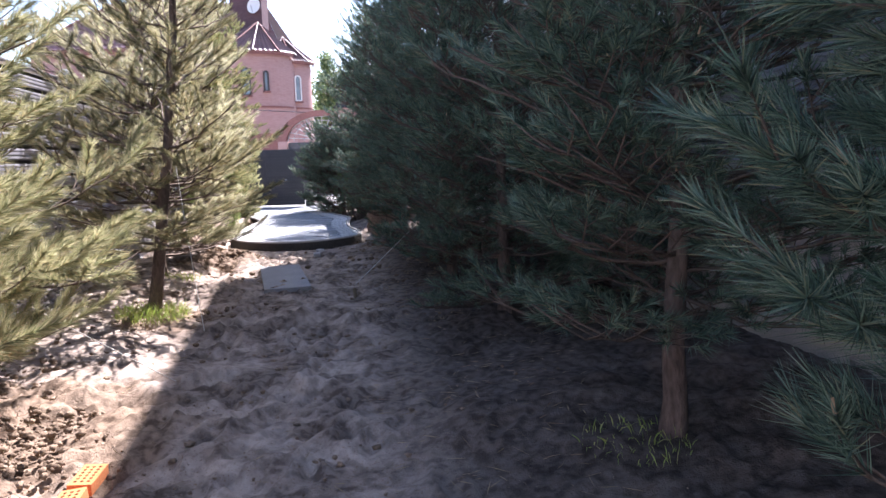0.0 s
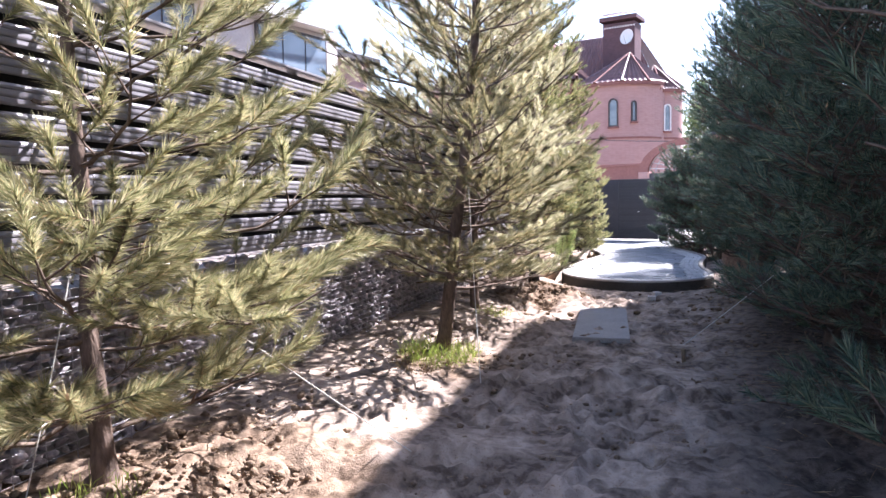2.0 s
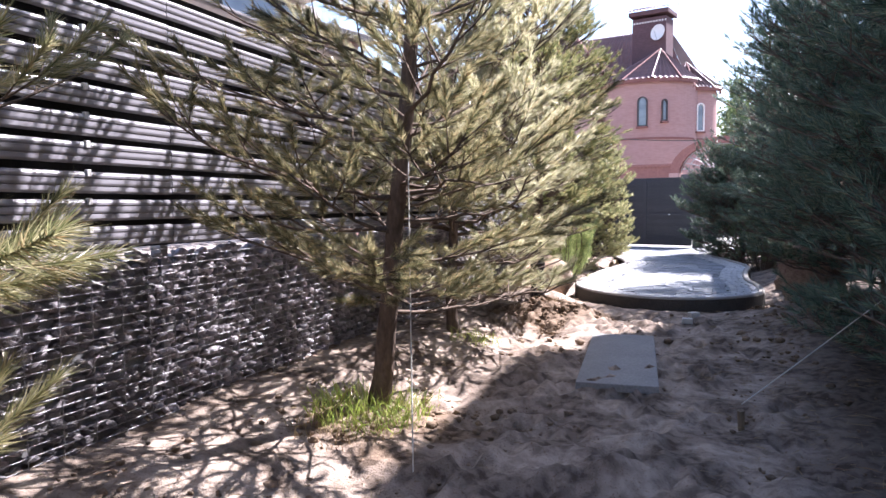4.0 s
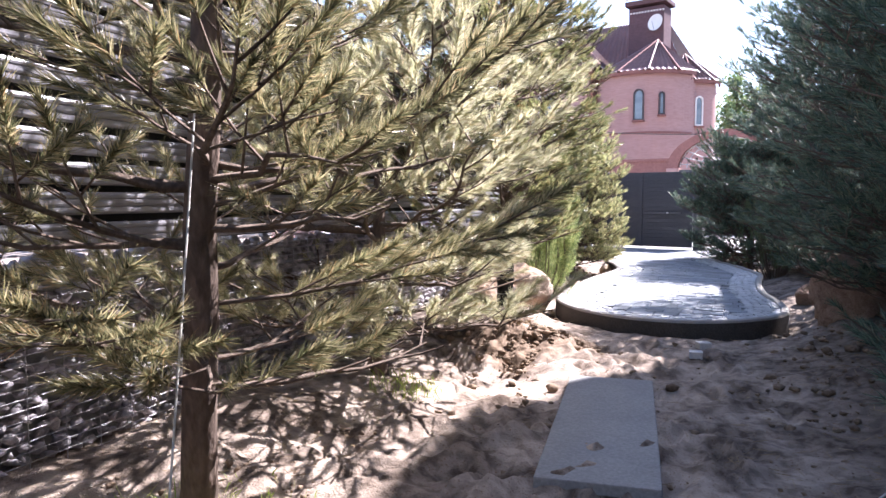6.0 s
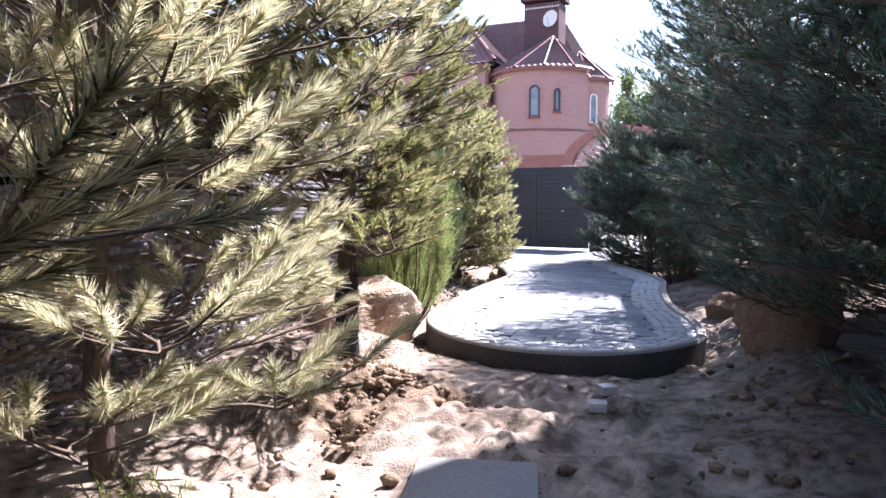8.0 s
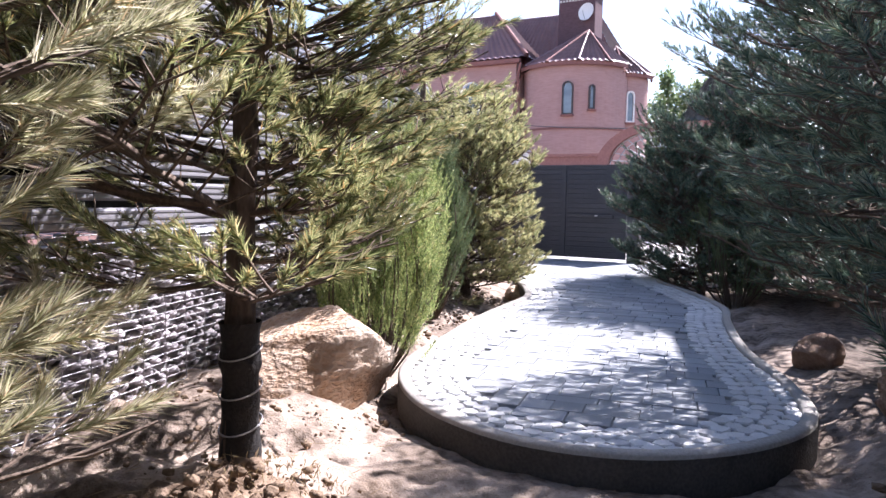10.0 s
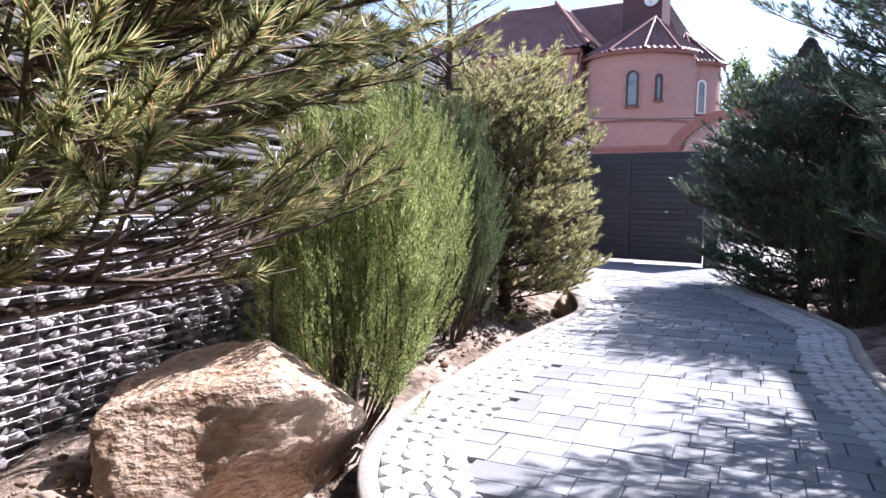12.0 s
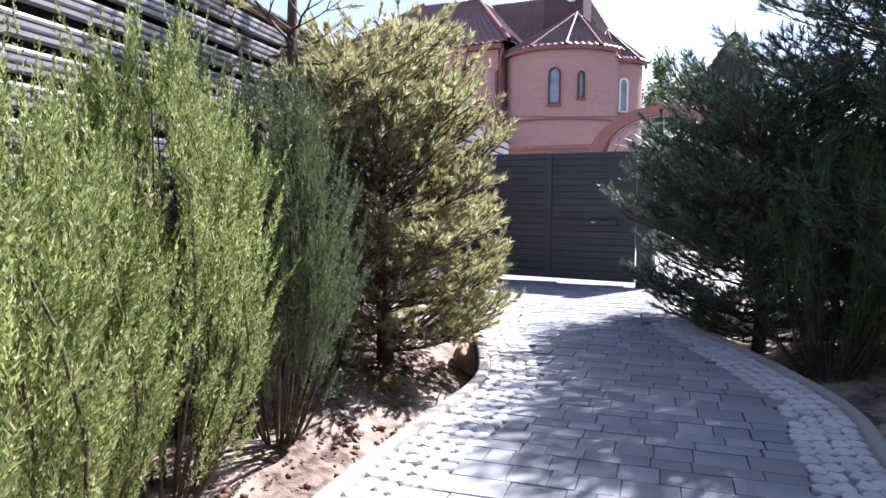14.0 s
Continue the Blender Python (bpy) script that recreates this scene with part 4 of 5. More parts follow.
def pine_meshes(seed, height, radius, low, needles=90, at=(0, 0), side=0, leafs=None, gap=0.34, shoot=0.13, needle=0.13, width=0.0040, lean=(0, 0), top=1.0, fill=1.0, trunk_r=0.055, bark=None, reachers=(), round_top=False):
    """Trunk, limbs and needles of a young pine. low: height of the lowest limbs; side: which side of the walk it stands on."""
    rng = np.random.default_rng(seed)
    z = np.linspace(0, height, 16)
    wob = np.cumsum(rng.normal(0, 0.012, (16, 2)), axis=0)
    trunk = np.stack([lean[0] * (z / height) ** 0.8 + wob[:, 0] - wob[0, 0], lean[1] * (z / height) ** 0.8 + wob[:, 1] - wob[0, 1], z - 0.12], 1)
    trad = trunk_r * (1 - 0.82 * z / height) * (1 + 0.35 * np.exp(-z / 0.12))
    limbs, owner, so, sa, sl = [], [], [], [], []

    def add_shoot(o, a, length):
        so.append(o)
        sa.append(a / (np.linalg.norm(a) + 1e-9))
        sl.append(length)

    h = low
    while h < height - 0.15:
        f = (h - low) / (height - low)
        reach = radius * top * float(np.interp(f, (0, 0.18, 0.4, 0.7, 1.0), (0.85, 1.0, 1.0, 0.88, 0.45) if round_top else (0.85, 1.0, 0.95, 0.68, 0.2)))
        count = rng.integers(5, 8) if f < 0.9 else 3
        a0 = rng.uniform(0, 6.28)
        for k in range(count):
            a = a0 + k * 6.283 / count + rng.normal(0, 0.25)
            L = reach * rng.uniform(0.72, 1.12)
            hh = h + rng.normal(0, 0.05)
            o = np.array([np.interp(hh, z, trunk[:, 0]), np.interp(hh, z, trunk[:, 1]), hh - 0.12])
            rise = rng.uniform(-0.12, 0.3) + 0.75 * f
            n = max(4, int(L / 0.12))
            t = np.linspace(0, 1, n)
            d = np.array([math.cos(a), math.sin(a)])
            bend = rng.normal(0, 0.12)
            pts = np.stack([o[0] + L * (d[0] * t - d[1] * bend * t * t), o[1] + L * (d[1] * t + d[0] * bend * t * t), o[2] + L * (rise * t * 0.6 + 0.2 * t ** 2.2 - 0.10 * (1 - f) * t)], 1)
            pts[1:] += np.cumsum(rng.normal(0, 0.017, (n - 1, 3)), axis=0)
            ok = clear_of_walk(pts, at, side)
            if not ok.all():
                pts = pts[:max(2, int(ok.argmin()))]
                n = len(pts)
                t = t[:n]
            r0 = 0.017 * (L / 1.2) ** 0.6 * (1.1 - 0.5 * f)
            owner.append(len(limbs))
            limbs.append((pts, np.linspace(r0, 0.0045, n)))
            tip = pts[-1] - pts[-2]
            add_shoot(pts[-1] - tip * 0.3, tip + (0, 0, 0.04), shoot * 1.2)
            step = 0.145 / fill
            u = rng.uniform(0.22, 0.3) if fill < 1.3 else rng.uniform(0.06, 0.14)
            sgn = 1
            while u < 0.97:
                i = u * (len(t) - 1)
                i0 = int(i)
                p = pts[i0] + (pts[min(i0 + 1, n - 1)] - pts[i0]) * (i - i0)
                ax = pts[min(i0 + 1, n - 1)] - pts[max(i0 - 1, 0)]
                ax /= np.linalg.norm(ax) + 1e-9
                out = np.cross(ax, (0, 0, 1.0)) * sgn
                dirn = ax * rng.uniform(0.5, 0.9) + out * rng.uniform(0.5, 0.95) + np.array([0, 0, rng.uniform(0.0, 0.45)])
                dirn /= np.linalg.norm(dirn)
                bl = (0.12 + 0.42 * L * (1 - u) ** 0.8 * rng.uniform(0.5, 1.0)) * (0.75 + 0.25 * fill)
                q = np.stack([p, p + dirn * bl * 0.5 + (0, 0, 0.01), p + dirn * bl + (0, 0, 0.06 * bl + 0.02)])
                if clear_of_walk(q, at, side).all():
                    limbs.append((q, [0.0065, 0.005, 0.0035]))
                    add_shoot(q[1] * 0.25 + q[2] * 0.75, q[2] - q[1] + (0, 0, 0.02), shoot)
                    if bl > 0.24:
                        for s2 in (-1, 1):
                            o2 = np.cross(dirn, (0, 0, 1.0)) * s2
                            d2 = dirn * 0.75 + o2 * 0.65 + np.array([0, 0, rng.uniform(0.05, 0.35)])
                            d2 /= np.linalg.norm(d2)
                            b2 = bl * rng.uniform(0.3, 0.55)
                            p2 = q[0] + (q[2] - q[0]) * rng.uniform(0.35, 0.7)
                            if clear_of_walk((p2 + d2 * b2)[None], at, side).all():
                                limbs.append((np.stack([p2, p2 + d2 * b2]), [0.0045, 0.003]))
                                add_shoot(p2 + d2 * b2 * 0.55, d2, shoot * 0.9)
                sgn = -sgn
                u += step / max(L, 0.3) * rng.uniform(0.7, 1.2)
        h += gap * rng.uniform(0.75, 1.2) * (1 - 0.3 * f)
    grown = len(so)
    for a, b in reachers:
        a, b = np.array(a) - (*at, ground_at(*at)), np.array(b) - (*at, ground_at(*at))
        t = np.linspace(0, 1, 9)[:, None]
        pts = a + (b - a) * t - np.array([0, 0, 0.06]) * 4 * t * (1 - t)
        pts[1:] += np.cumsum(rng.normal(0, 0.008, (8, 3)), axis=0)
        owner.append(len(limbs))
        limbs.append((pts, np.linspace(0.011, 0.005, 9)))
        ax = (b - a) / np.linalg.norm(b - a)
        for k in (2, 3, 4, 5, 6, 7, 8):
            add_shoot(pts[k], ax + np.array([0, 0, 0.3]), shoot * 0.9)
            for s2 in (-1, 1):
                d2 = ax * 0.7 + np.cross(ax, (0, 0, 1.0)) * s2 * rng.uniform(0.5, 0.9) + np.array([0, 0, rng.uniform(-0.1, 0.4)])
                d2 /= np.linalg.norm(d2)
                b2 = rng.uniform(0.14, 0.32)
                limbs.append((np.stack([pts[k], pts[k] + d2 * b2]), [0.005, 0.0035]))
                add_shoot(pts[k] + d2 * b2 * 0.6, d2, shoot)
    add_shoot(trunk[-1] - (0, 0, 0.1), np.array([0, 0, 1.0]), shoot * 1.4)
    so, sa, sl = np.array(so), np.array(sa), np.array(sl)
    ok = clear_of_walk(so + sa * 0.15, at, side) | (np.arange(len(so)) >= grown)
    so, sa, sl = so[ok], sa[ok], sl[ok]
    ns = len(so)
    # needles: a brush round each shoot
    K = needles
    t = rng.uniform(0, 1, (ns, K)) ** 0.8
    ref = rng.normal(size=(ns, 3))
    b1 = np.cross(sa, ref)
    b1 /= np.linalg.norm(b1, axis=1)[:, None]
    b2 = np.cross(sa, b1)
    ph = rng.uniform(0, 6.283, (ns, K))
    sp = rng.uniform(0.3, 1.15, (ns, K)) * (1.0 - 0.35 * t)
    o = so[:, None] + sa[:, None] * (t * sl[:, None])[..., None]
    d = sa[:, None] + sp[..., None] * (np.cos(ph)[..., None] * b1[:, None] + np.sin(ph)[..., None] * b2[:, None])
    d += np.array([0, 0, 0.10])
    d /= np.linalg.norm(d, axis=2)[..., None]
    o, d = o.reshape(-1, 3), d.reshape(-1, 3)
    ln = needle * rng.uniform(0.65, 1.15, len(o))
    v, f = blades(o, d, ln, np.full(len(o), width), rng, 0.06, True)
    tv, tf = tubes([(trunk, trad)], 10)
    owner.append(len(limbs))
    branch = [mesh_of("branch", *tubes(limbs[i:j], 3), BARK_GREY, True) for i, j in zip(owner, owner[1:])]
    cs = [(so[i] + sa[i] * sl[i], sa[i]) for i in rng.choice(ns, min(ns, 26), replace=False)]
    cv, cf = tubes([(np.stack([p, p + a * 0.012 + (0, 0, 0.004), p + a * 0.028 + (0, 0, 0.014)]), [0.006, 0.0055, 0.003]) for p, a in cs], 6)
    return (mesh_of("trunk", tv, tf, bark or BARK, True), branch, mesh_of("needles", v, f, leafs or NEEDLE), mesh_of("new_growth", cv, cf, CANDLE, True))


def pine(at, label, group="", **kw):
    x, y = at
    t = thing("pine_tree", Matrix.Translation((x, y, ground_at(x, y))), label, "pine tree", group)
    tr, br, nd, bud = pine_meshes(at=at, **kw)
    part("trunk", tr, t)
    for b in br:
        part("branch", b, t)
    part("needles", nd, t)
    part("new_growth", bud, t, "pale brown candles of new growth")["kind"] = "stuff"
    return t


SUNNY = "pines along the slatted fence"
SHADY = "pines along the shaded side"
pine_a = pine((-2.55, 3.45), "young pine with open limbs and long olive needles beside the fence", SUNNY, seed=3, height=4.5, radius=1.5, low=0.5, needles=280, side=1, gap=0.38, fill=0.75, width=0.0038, trunk_r=0.058, shoot=0.28, needle=0.112, lean=(-0.38, 0.1), reachers=[((-2.55, 3.45, 0.75), (-1.65, 3.7, 1.05)), ((-2.55, 3.45, 1.1), (-1.7, 3.1, 1.4)), ((-2.55, 3.45, 0.95), (-1.75, 4.3, 1.15)), ((-2.55, 3.45, 0.6), (-2.3, 2.4, 0.8)), ((-2.55, 3.45, 0.55), (-1.75, 2.9, 0.75))])
pine_b = pine((-2.85, 7.02), "young pine with a bare lower trunk and twine tied to it", SUNNY, seed=11, height=5.0, radius=1.3, low=0.85, needles=230, side=1, gap=0.34, fill=0.85, width=0.0037, trunk_r=0.07, shoot=0.23, needle=0.085, leafs=NEEDLE_OLIVE, lean=(0.85, -0.4), reachers=[((-2.6, 6.95, 0.95), (-1.75, 7.6, 1.25)), ((-2.5, 6.85, 1.3), (-1.6, 7.3, 1.75)), ((-2.65, 6.9, 0.8), (-2.1, 6.1, 1.0))])
pine_c = pine((-3.70, 9.2), "pine with low sweeping sunlit branches", SUNNY, seed=23, height=4.0, radius=1.85, low=0.5, needles=260, side=1, gap=0.34, fill=0.85, width=0.0036, trunk_r=0.06, shoot=0.24, needle=0.092, leafs=NEEDLE_PALE)
pine_d = pine((-3.84, 11.28), "pine with yellowing needles and a black wrapped trunk", SUNNY, seed=31, height=4.5, radius=1.75, low=0.95, needles=105, side=1, gap=0.25, fill=1.5, width=0.0048, trunk_r=0.078, shoot=0.14, needle=0.072, leafs=NEEDLE_YELLOW, lean=(-0.15, 0.1), reachers=[((-3.84, 11.28, 1.3), (-3.5, 12.2, 1.6)), ((-3.84, 11.28, 1.6), (-3.5, 12.15, 1.95)), ((-3.84, 11.28, 1.2), (-3.75, 12.2, 1.45)), ((-3.84, 11.28, 1.4), (-4.3, 12.6, 1.9)), ((-3.84, 11.28, 1.7), (-4.0, 12.3, 2.2)), ((-3.84, 11.28, 1.5), (-3.4, 12.5, 1.85)), ((-3.84, 11.28, 1.8), (-3.45, 12.6, 2.2)), ((-3.84, 11.28, 1.35), (-3.6, 12.55, 1.62)), ((-3.84, 11.28, 1.2), (-3.2, 11.6, 1.5)), ((-3.84, 11.28, 1.15), (-4.0, 12.4, 1.55))])
pine_e = pine((-5.82, 17.3), "dense low-branched rounded pine beside the drive", SUNNY, seed=41, height=2.5, radius=1.02, low=0.14, needles=34, gap=0.16, shoot=0.11, needle=0.075, fill=2.6, trunk_r=0.07, leafs=NEEDLE_SHRUB, width=0.0105, round_top=True)
pine_f = pine((-5.95, 16.4), "tall airy pine behind the dense one by the drive", SUNNY, seed=43, height=4.2, radius=0.95, low=1.7, needles=60, gap=0.42, shoot=0.16, needle=0.08, fill=0.9, leafs=NEEDLE_SHRUB, trunk_r=0.07, width=0.006)
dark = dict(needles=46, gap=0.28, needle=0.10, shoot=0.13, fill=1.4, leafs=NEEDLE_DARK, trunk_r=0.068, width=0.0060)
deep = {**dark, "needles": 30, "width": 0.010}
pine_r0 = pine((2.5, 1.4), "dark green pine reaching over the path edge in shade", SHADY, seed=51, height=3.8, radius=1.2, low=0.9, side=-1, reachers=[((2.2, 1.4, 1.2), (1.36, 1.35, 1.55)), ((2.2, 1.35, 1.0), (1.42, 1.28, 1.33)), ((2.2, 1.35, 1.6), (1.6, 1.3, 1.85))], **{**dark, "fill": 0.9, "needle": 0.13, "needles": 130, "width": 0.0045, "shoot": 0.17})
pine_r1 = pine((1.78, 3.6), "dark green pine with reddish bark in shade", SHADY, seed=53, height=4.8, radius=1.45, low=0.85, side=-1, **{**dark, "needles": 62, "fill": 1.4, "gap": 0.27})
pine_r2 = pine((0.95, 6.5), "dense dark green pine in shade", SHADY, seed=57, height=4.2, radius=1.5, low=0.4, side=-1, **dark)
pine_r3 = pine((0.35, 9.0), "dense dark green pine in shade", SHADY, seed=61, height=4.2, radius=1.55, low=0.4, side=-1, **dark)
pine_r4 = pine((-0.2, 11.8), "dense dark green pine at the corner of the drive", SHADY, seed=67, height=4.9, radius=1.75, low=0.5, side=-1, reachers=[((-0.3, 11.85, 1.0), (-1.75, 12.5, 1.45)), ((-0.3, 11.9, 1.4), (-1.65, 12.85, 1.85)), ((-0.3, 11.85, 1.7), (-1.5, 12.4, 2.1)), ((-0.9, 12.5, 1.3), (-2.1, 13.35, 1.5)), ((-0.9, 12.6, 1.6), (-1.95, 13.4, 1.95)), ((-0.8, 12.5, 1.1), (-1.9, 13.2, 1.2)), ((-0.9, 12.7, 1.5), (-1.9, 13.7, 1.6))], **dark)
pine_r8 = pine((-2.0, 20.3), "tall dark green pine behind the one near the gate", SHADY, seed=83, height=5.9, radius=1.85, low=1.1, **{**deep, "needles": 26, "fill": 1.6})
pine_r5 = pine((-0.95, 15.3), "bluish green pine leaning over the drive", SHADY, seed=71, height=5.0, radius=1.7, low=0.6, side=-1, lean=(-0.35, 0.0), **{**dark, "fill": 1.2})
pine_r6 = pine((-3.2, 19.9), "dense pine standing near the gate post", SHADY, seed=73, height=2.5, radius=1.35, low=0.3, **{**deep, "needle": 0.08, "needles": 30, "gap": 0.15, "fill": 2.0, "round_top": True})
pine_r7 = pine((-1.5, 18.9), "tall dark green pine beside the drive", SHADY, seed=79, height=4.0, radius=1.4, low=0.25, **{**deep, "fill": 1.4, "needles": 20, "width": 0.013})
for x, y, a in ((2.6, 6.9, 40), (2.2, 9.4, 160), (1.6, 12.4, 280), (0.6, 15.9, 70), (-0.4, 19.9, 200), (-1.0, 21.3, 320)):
    copy_thing(pine_r7, Matrix.Translation((x, y, ground_at(x, y))) @ Matrix.Rotation(radians(a), 4, "Z"))


# ---- junipers ----
def juniper_mesh(seed, height, radius, stems, plumes, mat):
    """Upright stems and a flame-shaped crown of feathery plumes set with short scale leaves."""
    rng = np.random.default_rng(seed)

    def wide(z, a):
        lobes = 1 + 0.16 * np.sin(3 * a + seed) + 0.12 * np.sin(5 * a + 6 * z + 2 * seed)
        return radius * np.interp(z, (0, 0.12, 0.35, 0.6, 0.82, 1.0), (0.25, 0.55, 0.95, 1.0, 0.62, 0.12)) * lobes

    lines = []
    la, lq, ltop = rng.uniform(0, 6.283, stems), rng.uniform(0.15, 1.0, stems) ** 0.6, rng.uniform(0.6, 1.0, stems)
    ltop = 1.0 - (1.0 - ltop) * lq
    for a, q, top in zip(la, lq, ltop):
        t = np.linspace(0, 1, 7)
        out = 0.03 + q * wide(t * top, a)
        p = np.stack([math.cos(a) * out, math.sin(a) * out, height * top * t * 0.94], 1)
        lines.append((p, np.linspace(0.010, 0.003, 7)))
    # plumes crowd round the leaders, with gaps between them
    k = rng.integers(0, stems, plumes)
    z = (0.1 + 0.9 * rng.uniform(0, 1, plumes) ** 0.75) * ltop[k]
    a = la[k]
    r = 0.03 + lq[k] * wide(z, a)
    base = np.stack([np.cos(a) * r, np.sin(a) * r, z * height * 0.92], 1) + rng.normal(0, 0.042, (plumes, 3)) * (1.25 - 0.7 * z / ltop[k])[:, None]
    lean = (0.62 * (1 - z) + 0.06) * lq[k]
    ax = np.stack([np.cos(a) * lean, np.sin(a) * lean, np.ones(plumes)], 1) + rng.normal(0, 0.13, (plumes, 3))
    ax /= np.linalg.norm(ax, axis=1)[:, None]
    ln = rng.uniform(0.16, 0.36, plumes) * (1 + 0.6 * (rng.uniform(0, 1, plumes) > 0.85))
    K = 120
    t = rng.uniform(0, 1, (plumes, K))
    # each plume carries a few short side sprays
    ph = rng.uniform(0, 6.283, (plumes, 7))[np.arange(plumes)[:, None], rng.integers(0, 7, (plumes, K))] + rng.normal(0, 0.35, (plumes, K))
    b1 = np.cross(ax, rng.normal(size=(plumes, 3)))
    b1 /= np.linalg.norm(b1, axis=1)[:, None]
    b2 = np.cross(ax, b1)
    side = np.cos(ph)[..., None] * b1[:, None] + np.sin(ph)[..., None] * b2[:, None]
    off = rng.uniform(0, 0.025, (plumes, K)) * (1.05 - t ** 1.5)
    o = base[:, None] + ax[:, None] * (t * ln[:, None] + 0.7 * off)[..., None] + side * off[..., None]
    d = ax[:, None] * 0.9 + side * rng.uniform(0.1, 0.7, (plumes, K))[..., None] + rng.normal(0, 0.15, (plumes, K, 3))
    d /= np.linalg.norm(d, axis=2)[..., None]
    n = plumes * K
    v, f = blades(o.reshape(-1, 3), d.reshape(-1, 3), rng.uniform(0.012, 0.026, n), rng.uniform(0.005, 0.0082, n), rng, 0.0, True)
    return [mesh_of("stem", *tubes([line], 4), BARK_GREY, True) for line in lines], mesh_of("sprays", v, f, mat)


def juniper(at, label, seed, height, radius, stems=40, plumes=800, mat=None):
    x, y = at
    t = thing("juniper", Matrix.Translation((x, y, ground_at(x, y) - 0.02)), label, "juniper shrub", "junipers beside the drive")
    st, sp = juniper_mesh(seed, height, radius, stems, plumes, mat or JUNIPER)
    for s in st:
        part("stem", s, t)
    part("sprays", sp, t)
    return t


juniper((-4.55, 13.32), "upright fan-shaped bright green juniper next to the boulder", 1, 1.8, 0.50, 34, 1150)
juniper((-4.95, 13.95), "upright yellow-green juniper with feathery sprays", 2, 1.65, 0.36, 30, 700)
juniper((-5.2, 14.6), "upright flame-shaped yellow-green juniper", 3, 2.05, 0.46, 40, 1000)
juniper((-5.36, 15.5), "upright juniper in shade, its green darkened for it", 4, 2.1, 0.44, 36, 700, JUNIPER_SHADED)
juniper((-2.62, 18.9), "upright juniper in shade, with darkened green", 5, 1.95, 0.5, 36, 600, JUNIPER_SHADED)
juniper((-5.85, 15.1), "upright juniper near the fence in the darkened shade green", 6, 2.2, 0.45, 30, 450, JUNIPER_SHADED)


# ---- poplars far off ----
def poplar(x, y, height, seed):
    rng = np.random.default_rng(seed)
    t = thing("poplar_tree", Matrix.Translation((x, y, -0.1)), "slim poplar far behind the houses", "poplar tree", "poplars far off")
    z = np.linspace(0, height * 0.95, 8)
    part("trunk", mesh_of("trunk", *tubes([(np.stack([0 * z, 0 * z, z], 1), np.linspace(0.3, 0.04, 8))], 8), BARK_GREY, True), t)
    n = 5200
    u = rng.uniform(0.12, 1, n)
    c = rng.normal(size=(70, 3)) * (0.5, 0.5, 0.0)
    cz = rng.uniform(0.12, 1, 70)
    k = rng.integers(0, 70, n)
    prof = np.sin(np.clip(cz[k], 0, 1) ** 0.8 * math.pi * 0.93 + 0.15) * height * 0.12 + 0.1
    o = np.stack([c[k, 0] * prof * 1.5 + rng.normal(0, 0.25, n), c[k, 1] * prof * 1.5 + rng.normal(0, 0.25, n), cz[k] * height + rng.normal(0, 0.4, n)], 1)
    d = rng.normal(size=(n, 3))
    d /= np.linalg.norm(d, axis=1)[:, None]
    v, f = blades(o, d, rng.uniform(0.18, 0.32, n), rng.uniform(0.14, 0.24, n), rng)
    part("crown", mesh_of("crown", v, f, POPLAR), t)
    return t


for k, (x, y, hh) in enumerate(((-12.3, 62, 10.6), (-10.2, 62, 10.4), (-13.5, 66, 9.6), (-8.0, 64, 9.5), (-6.2, 66, 9.0))):
    poplar(x, y, hh, 100 + k)


# ---- grass tufts ----
def tuft(x, y, n, r, hh, seed, mat, label):
    rng = np.random.default_rng(seed)
    a, q = rng.uniform(0, 6.283, n), r * np.sqrt(rng.uniform(0, 1, n))
    px, py = x + q * np.cos(a), y + q * np.sin(a)
    o = np.stack([px, py, soil_base(px, py) - 0.01], 1)
    d = np.stack([rng.normal(0, 0.38, n), rng.normal(0, 0.38, n), np.ones(n)], 1)
    d /= np.linalg.norm(d, axis=1)[:, None]
    v, f = blades(o, d, hh * rng.uniform(0.35, 1.1, n), rng.uniform(0.004, 0.008, n), rng, 0.25)
    tagged(new("grass_tuft", mesh_of("grass_tuft", v, f, mat)), label, "grass", kind="stuff")


tuft(-2.68, 6.75, 620, 0.36, 0.27, 1, GRASS, "bright green grass tuft at a pine trunk")
tuft(-2.65, 6.5, 260, 0.32, 0.12, 2, DRY, "dry straw-coloured grass at a pine trunk")
tuft(-2.42, 3.3, 120, 0.22, 0.16, 3, GRASS, "thin yellow-green grass at a pine trunk")
tuft(-2.1, 3.2, 200, 0.3, 0.10, 4, DRY, "dry brown litter and grass on the soil")
tuft(-3.35, 9.05, 150, 0.26, 0.20, 5, GRASS, "green grass blades at a pine trunk")
tuft(-2.85, 7.25, 130, 0.35, 0.12, 6, GRASS, "thin green grass by the fence")
tuft(1.55, 3.45, 160, 0.3, 0.14, 7, GRASS, "shaded grass at a pine trunk")
tuft(-3.55, 11.2, 200, 0.3, 0.07, 8, DRY, "dry straw on a soil mound")


